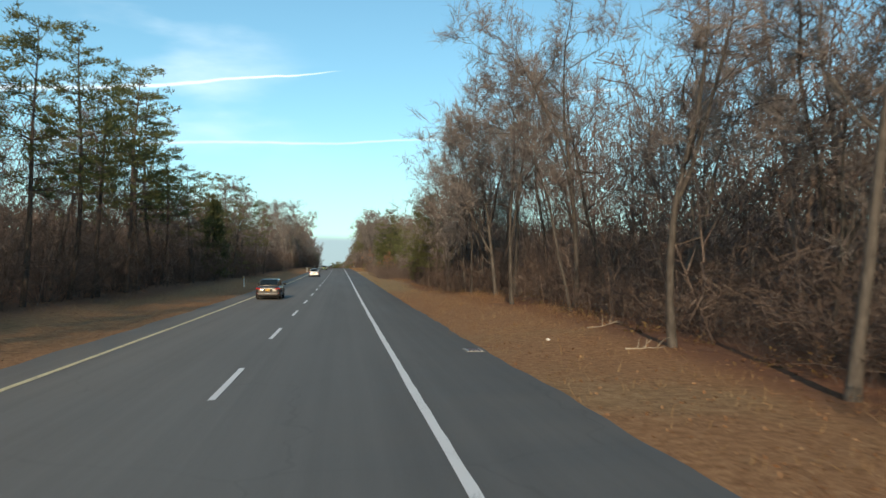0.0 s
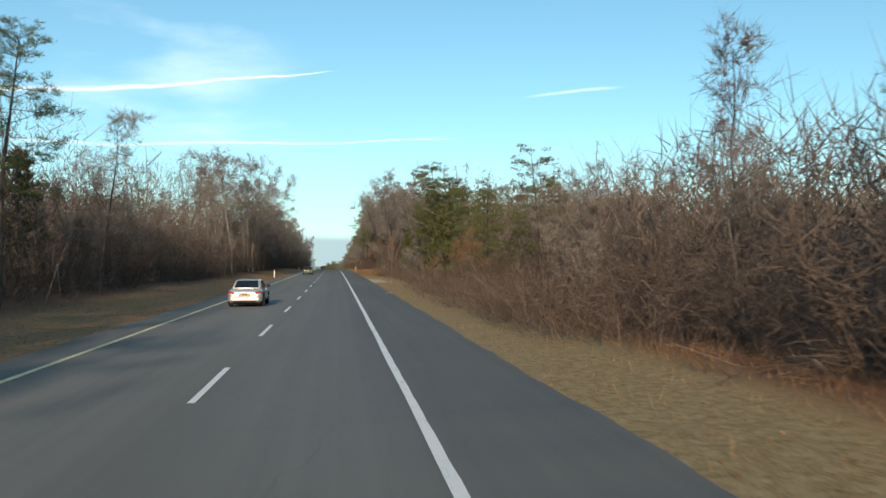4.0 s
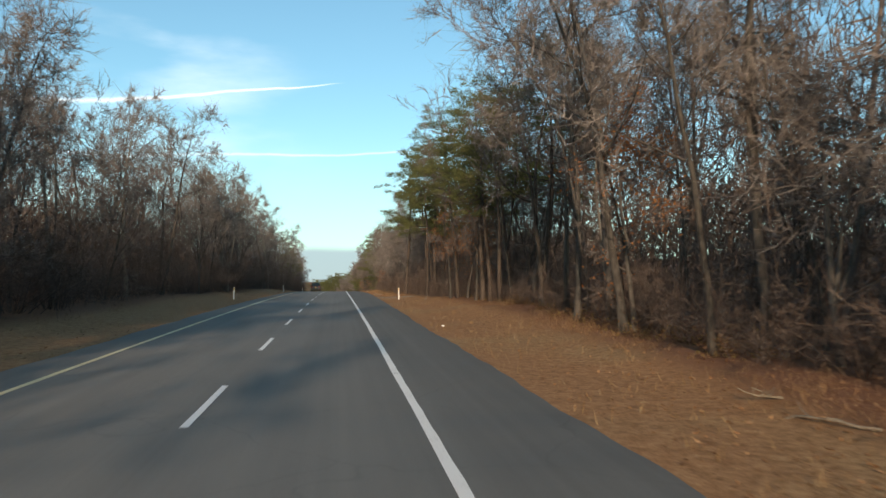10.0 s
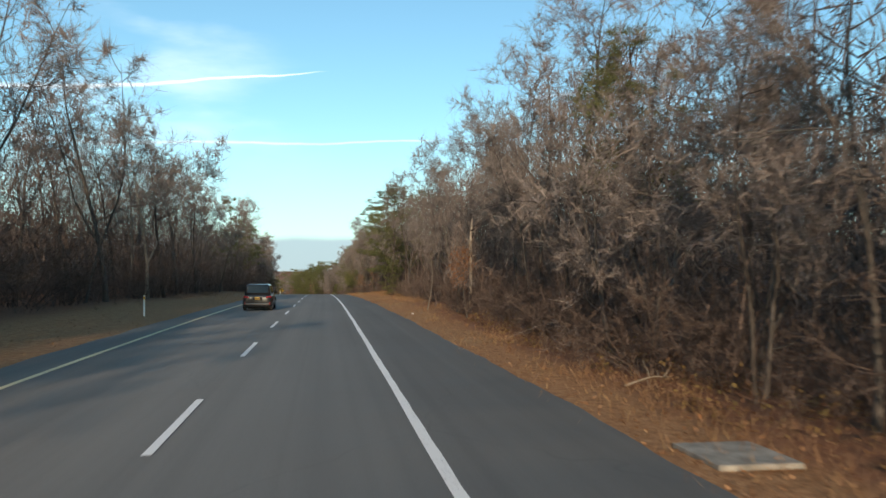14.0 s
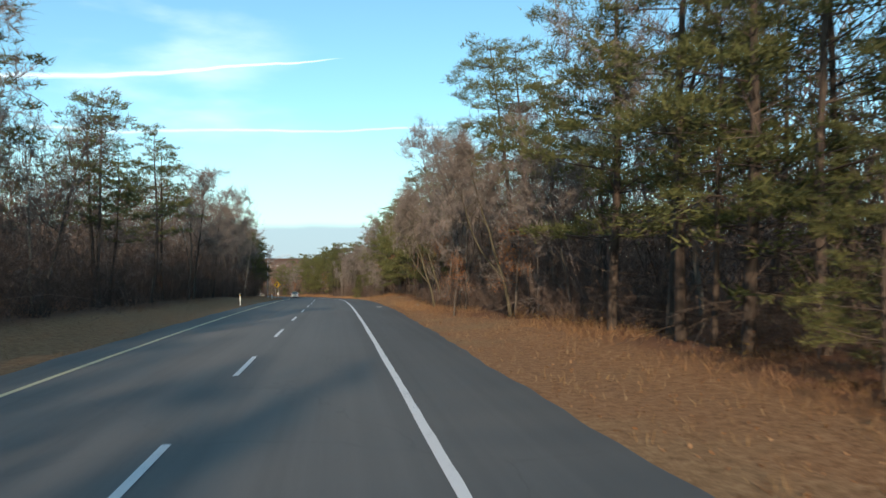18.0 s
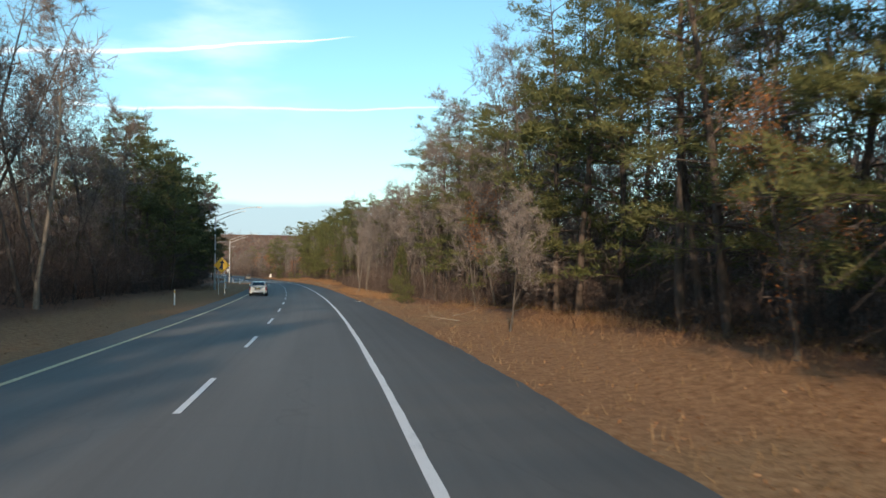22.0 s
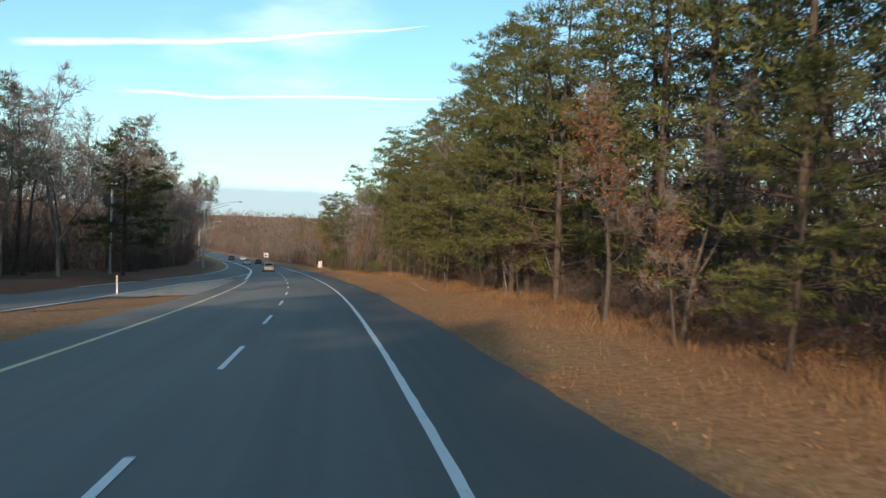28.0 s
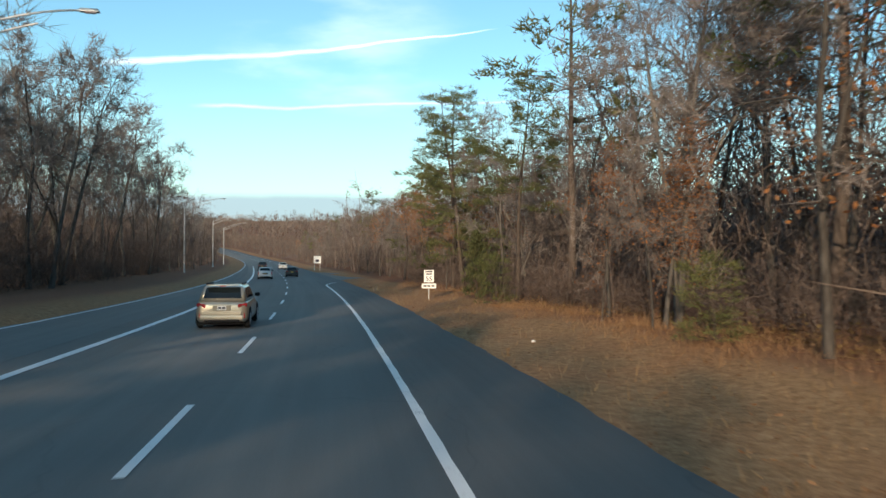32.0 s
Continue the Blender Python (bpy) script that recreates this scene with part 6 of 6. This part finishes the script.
def branch_on_ground(s, off, length, turn, rng):
    b = Bits()
    m = limb(rng, (0, 0, 0.06), (1, 0, 0.03), length, 5, 0.12, 0.0)
    m[:, 2] = 0.06 + np.abs(m[:, 2] - 0.06)
    b.tube(m, np.linspace(0.05, 0.015, 6) * (0.5 + 0.08 * length), 6)
    for _ in range(5):
        q, d = along(m, rng.uniform(0.3, 0.95))
        l1 = limb(rng, q, d + rng.normal(size=3) * 0.6 + [0, 0, 0.5], length * rng.uniform(0.2, 0.5), 3, 0.2, 0.02)
        b.tube(l1, [0.018, 0.014, 0.01, 0.005], 4)
    ob = new("fallen_branch", b.mesh("fallen_branch", DEADWOOD, True))
    ob.matrix_world = pose(*place(s, off, float(lie(s, off)) - 0.02), 0, 0, heading(s) + turn)
    tagged(ob, "bleached fallen branch lying at the wood's edge", "branch", "fallen branches")


rng = np.random.default_rng(5)
for s, o, ln, tu in ((54, 10.2, 2.2, 0), (60, 11.0, 3.0, 40), (124, 10.2, 3.5, 160), (181, 9.2, 3.6, 150), (186, 9.4, 2.8, 60), (262, 10.6, 3.0, 20), (289, 10.2, 3.0, 120), (292, 10.4, 2.6, 200),
                     (347, 9.8, 3.0, 90), (394, 8.6, 2.6, 30), (545, 9.2, 3.0, 110),
                     (622, 9.4, 3.4, 150), (626, 9.8, 3.8, 30), (672, 9.2, 3.6, 80), (680, 9.4, 3.0, 150), (806, 9.8, 2.4, 60), (796, 10.2, 2.6, 150)):
    branch_on_ground(s, o, ln * 0.5, tu, rng)
for i, (s, o) in enumerate(((57.5, 8.9), (220, 8.5), (313.9, 7.0), (425, 7.4), (866, 8.4), (745, 9.5))):
    bm = bmesh.new()
    bmesh.ops.create_icosphere(bm, subdivisions=2, radius=0.10)
    for v_ in bm.verts:
        v_.co *= 0.7 + 0.5 * noise.noise(v_.co * 9 + Vector((i, 0, 0)))
        v_.co.z *= 0.55
    ob = part("litter", bm, PAPER, None)
    ob.matrix_world = pose(*place(s, o, float(lie(s, o)) + 0.05), 0, 0, i * 50)
    tagged(ob, "crumpled white litter on the verge", "litter", "roadside litter")

# a snag and leaning poles at the wood's edge
b = Bits()
b.tube([(0, 0, -0.2), (0.03, 0, 2.0), (-0.04, 0.02, 4.2), (0.02, 0, 5.6), (0.04, 0, 5.9)], [0.11, 0.10, 0.09, 0.08, 0.03], 9)
for a, z in ((0.5, 3.4), (2.6, 4.4), (4.4, 2.6)):
    b.tube([(0, 0, z), (math.cos(a) * 0.35, math.sin(a) * 0.35, z + 0.2)], [0.05, 0.025], 5)
sn = new("dead_snag", b.mesh("dead_snag", DEADWOOD, True))
sn.matrix_world = pose(*place(427, 11.2, float(lie(427, 11.2))), 0, 1, 0)
tagged(sn, "broken pale dead trunk with no crown", "tree")

# fallen leaves and dry grass on the verges
rng = np.random.default_rng(31)
for side, near, far, nl, ng, word in ((1, 6.45, 11.5, 100000, 36000, "right"), (-1, 5.6, 11.0, 20000, 6000, "left")):
    b = Bits()
    s = rng.uniform(30, 930, nl)
    u = rng.uniform(0, 1, nl) ** 0.85
    o = near + (verge_edge(s) + 1.0 - near) * u if side > 0 else -(near + (far - near) * u)
    ok = ((s < 740) | (o > ramp_in(s) + 0.4)) if side < 0 else ((s < 100) | (s > 260) | (rng.uniform(0, 1, nl) < 0.2))
    s, o = s[ok], o[ok]
    c = place(s, o, lie(s, o) + rng.uniform(0.0, 0.035, len(s)))
    b.leaves(c, 0.045, rng, 0.3)
    tagged(new("fallen_leaves", b.mesh("fallen_leaves", LEAF_LITTER)), "scattered rust-brown fallen leaves on the verge", "leaves", kind="stuff")
    b = Bits()
    s = rng.uniform(30, 930, ng // 6)
    o = side * (near + (far - near) * rng.uniform(0, 1, ng // 6))
    if side < 0:
        ok = (s < 740) | (o > ramp_in(s) + 0.4)
        s, o = s[ok], o[ok]
    s, o = np.repeat(s, 6) + rng.normal(size=len(s) * 6) * 0.2, np.repeat(o, 6) + rng.normal(size=len(o) * 6) * 0.2
    p0 = place(s, o, lie(s, o) - 0.02)
    b.spikes(p0, p0 + rng.normal(size=p0.shape) * 0.08 + np.stack([0 * s, 0 * s, rng.uniform(0.05, 0.24, len(s))], -1), 0.016, rng)
    tagged(new("dry_grass", b.mesh("dry_grass", STRAW)), "short tufts of straw-coloured dry grass", "grass", kind="stuff")


# dead weeds standing along the wood's edge
for side, n in ((1, 15000), (-1, 4000)):
    b = Bits()
    s = rng.uniform(30, 925, n)
    patch = np.sin(s * 0.31) + np.sin(s * 0.083 + 1.0) + np.sin(s * 0.71 + 2.0) * 0.6
    ok = (patch > 0.1) & ((side > 0) | (s < 700))
    s, patch = s[ok], patch[ok]
    o = verge_edge(s) + rng.normal(size=len(s)) * 0.7 - 0.2 if side > 0 else -10.4 - rng.normal(size=len(s)) * 0.6
    tall = rng.uniform(0.10, 0.30, len(s)) + 0.10 * np.clip(patch, 0, 2)
    s, o, tall = np.repeat(s, 5) + rng.normal(size=len(s) * 5) * 0.14, np.repeat(o, 5) + rng.normal(size=len(o) * 5) * 0.14, np.repeat(tall, 5)
    p0 = place(s, o, lie(s, o) - 0.02)
    tip = p0 + rng.normal(size=p0.shape) * 0.16 + np.stack([0 * s, 0 * s, tall * rng.uniform(0.6, 1.2, len(s))], -1)
    b.spikes(p0, tip, 0.010, rng)
    c = p0 + (tip - p0) * rng.uniform(0.4, 1.0, (len(s), 1))
    b.leaves(c[::5], 0.03, rng)
    tagged(new("dead_weeds", b.mesh("dead_weeds", WEED)), "rust-brown dead weeds standing at the wood's edge", "weeds", kind="stuff")

# long orange-brown grass on the bank
b = Bits()
for s0, s1, n in ((488, 512, 900), (528, 562, 1100), (596, 616, 600), (655, 712, 4200), (738, 884, 10000)):
    s = rng.uniform(s0, s1, n)
    clump = np.sin(s * 0.9) + np.sin(s * 0.37 + 2.0) + rng.normal(size=n) * 0.6
    s = s[clump > -0.5]
    o = verge_edge(s) - 0.5 + rng.normal(size=len(s)) * 1.0
    s, o = np.repeat(s, 4) + rng.normal(size=len(s) * 4) * 0.12, np.repeat(o, 4) + rng.normal(size=len(o) * 4) * 0.12
    o = np.maximum(o, 7.6)
    p0 = place(s, o, lie(s, o) - 0.02)
    b.spikes(p0, p0 + rng.normal(size=p0.shape) * [0.14, 0.14, 0.05] + np.stack([0 * s, 0 * s, rng.uniform(0.12, 0.34, len(s)) * rng.choice([1.0, 1.0, 1.9], len(s))], -1), 0.012, rng)
tagged(new("long_grass", b.mesh("long_grass", LONG_GRASS)), "long orange-brown dead grass on the bank before the trees", "grass", kind="stuff")

# low heath and briars at the foot of the trees
b = Bits()
for s0, s1, n in ((40, 120, 60), (176, 216, 90), (296, 345, 120), (380, 420, 60), (470, 520, 60), (545, 640, 150), (742, 800, 110), (846, 905, 140)):
    for _ in range(n):
        s = rng.uniform(s0, s1)
        o = float(verge_edge(s)) + rng.uniform(-0.1, 2.6)
        w, h, k = rng.uniform(0.3, 0.7), rng.uniform(0.3, 0.9), 46
        p = place(s, o, float(lie(s, o)))
        q = rng.normal(size=(k, 3)) * [w * 0.6, w * 0.6, 0] + p
        q[:, 2] += h * rng.uniform(0.05, 1, k) * np.exp(-np.sum((q - p)[:, :2] ** 2, 1) / (w * w))
        b.leaves(q, 0.055, rng)
        e = rng.integers(0, k, 10)
        b.spikes(np.repeat(p[None], 10, 0) + rng.normal(size=(10, 3)) * [0.15, 0.15, 0], q[e] + [0, 0, 0.1], 0.015, rng)
tagged(new("low_heath", b.mesh("low_heath", HEATH)), "low maroon and mustard heath shrubs under the trees", "undergrowth", kind="stuff")
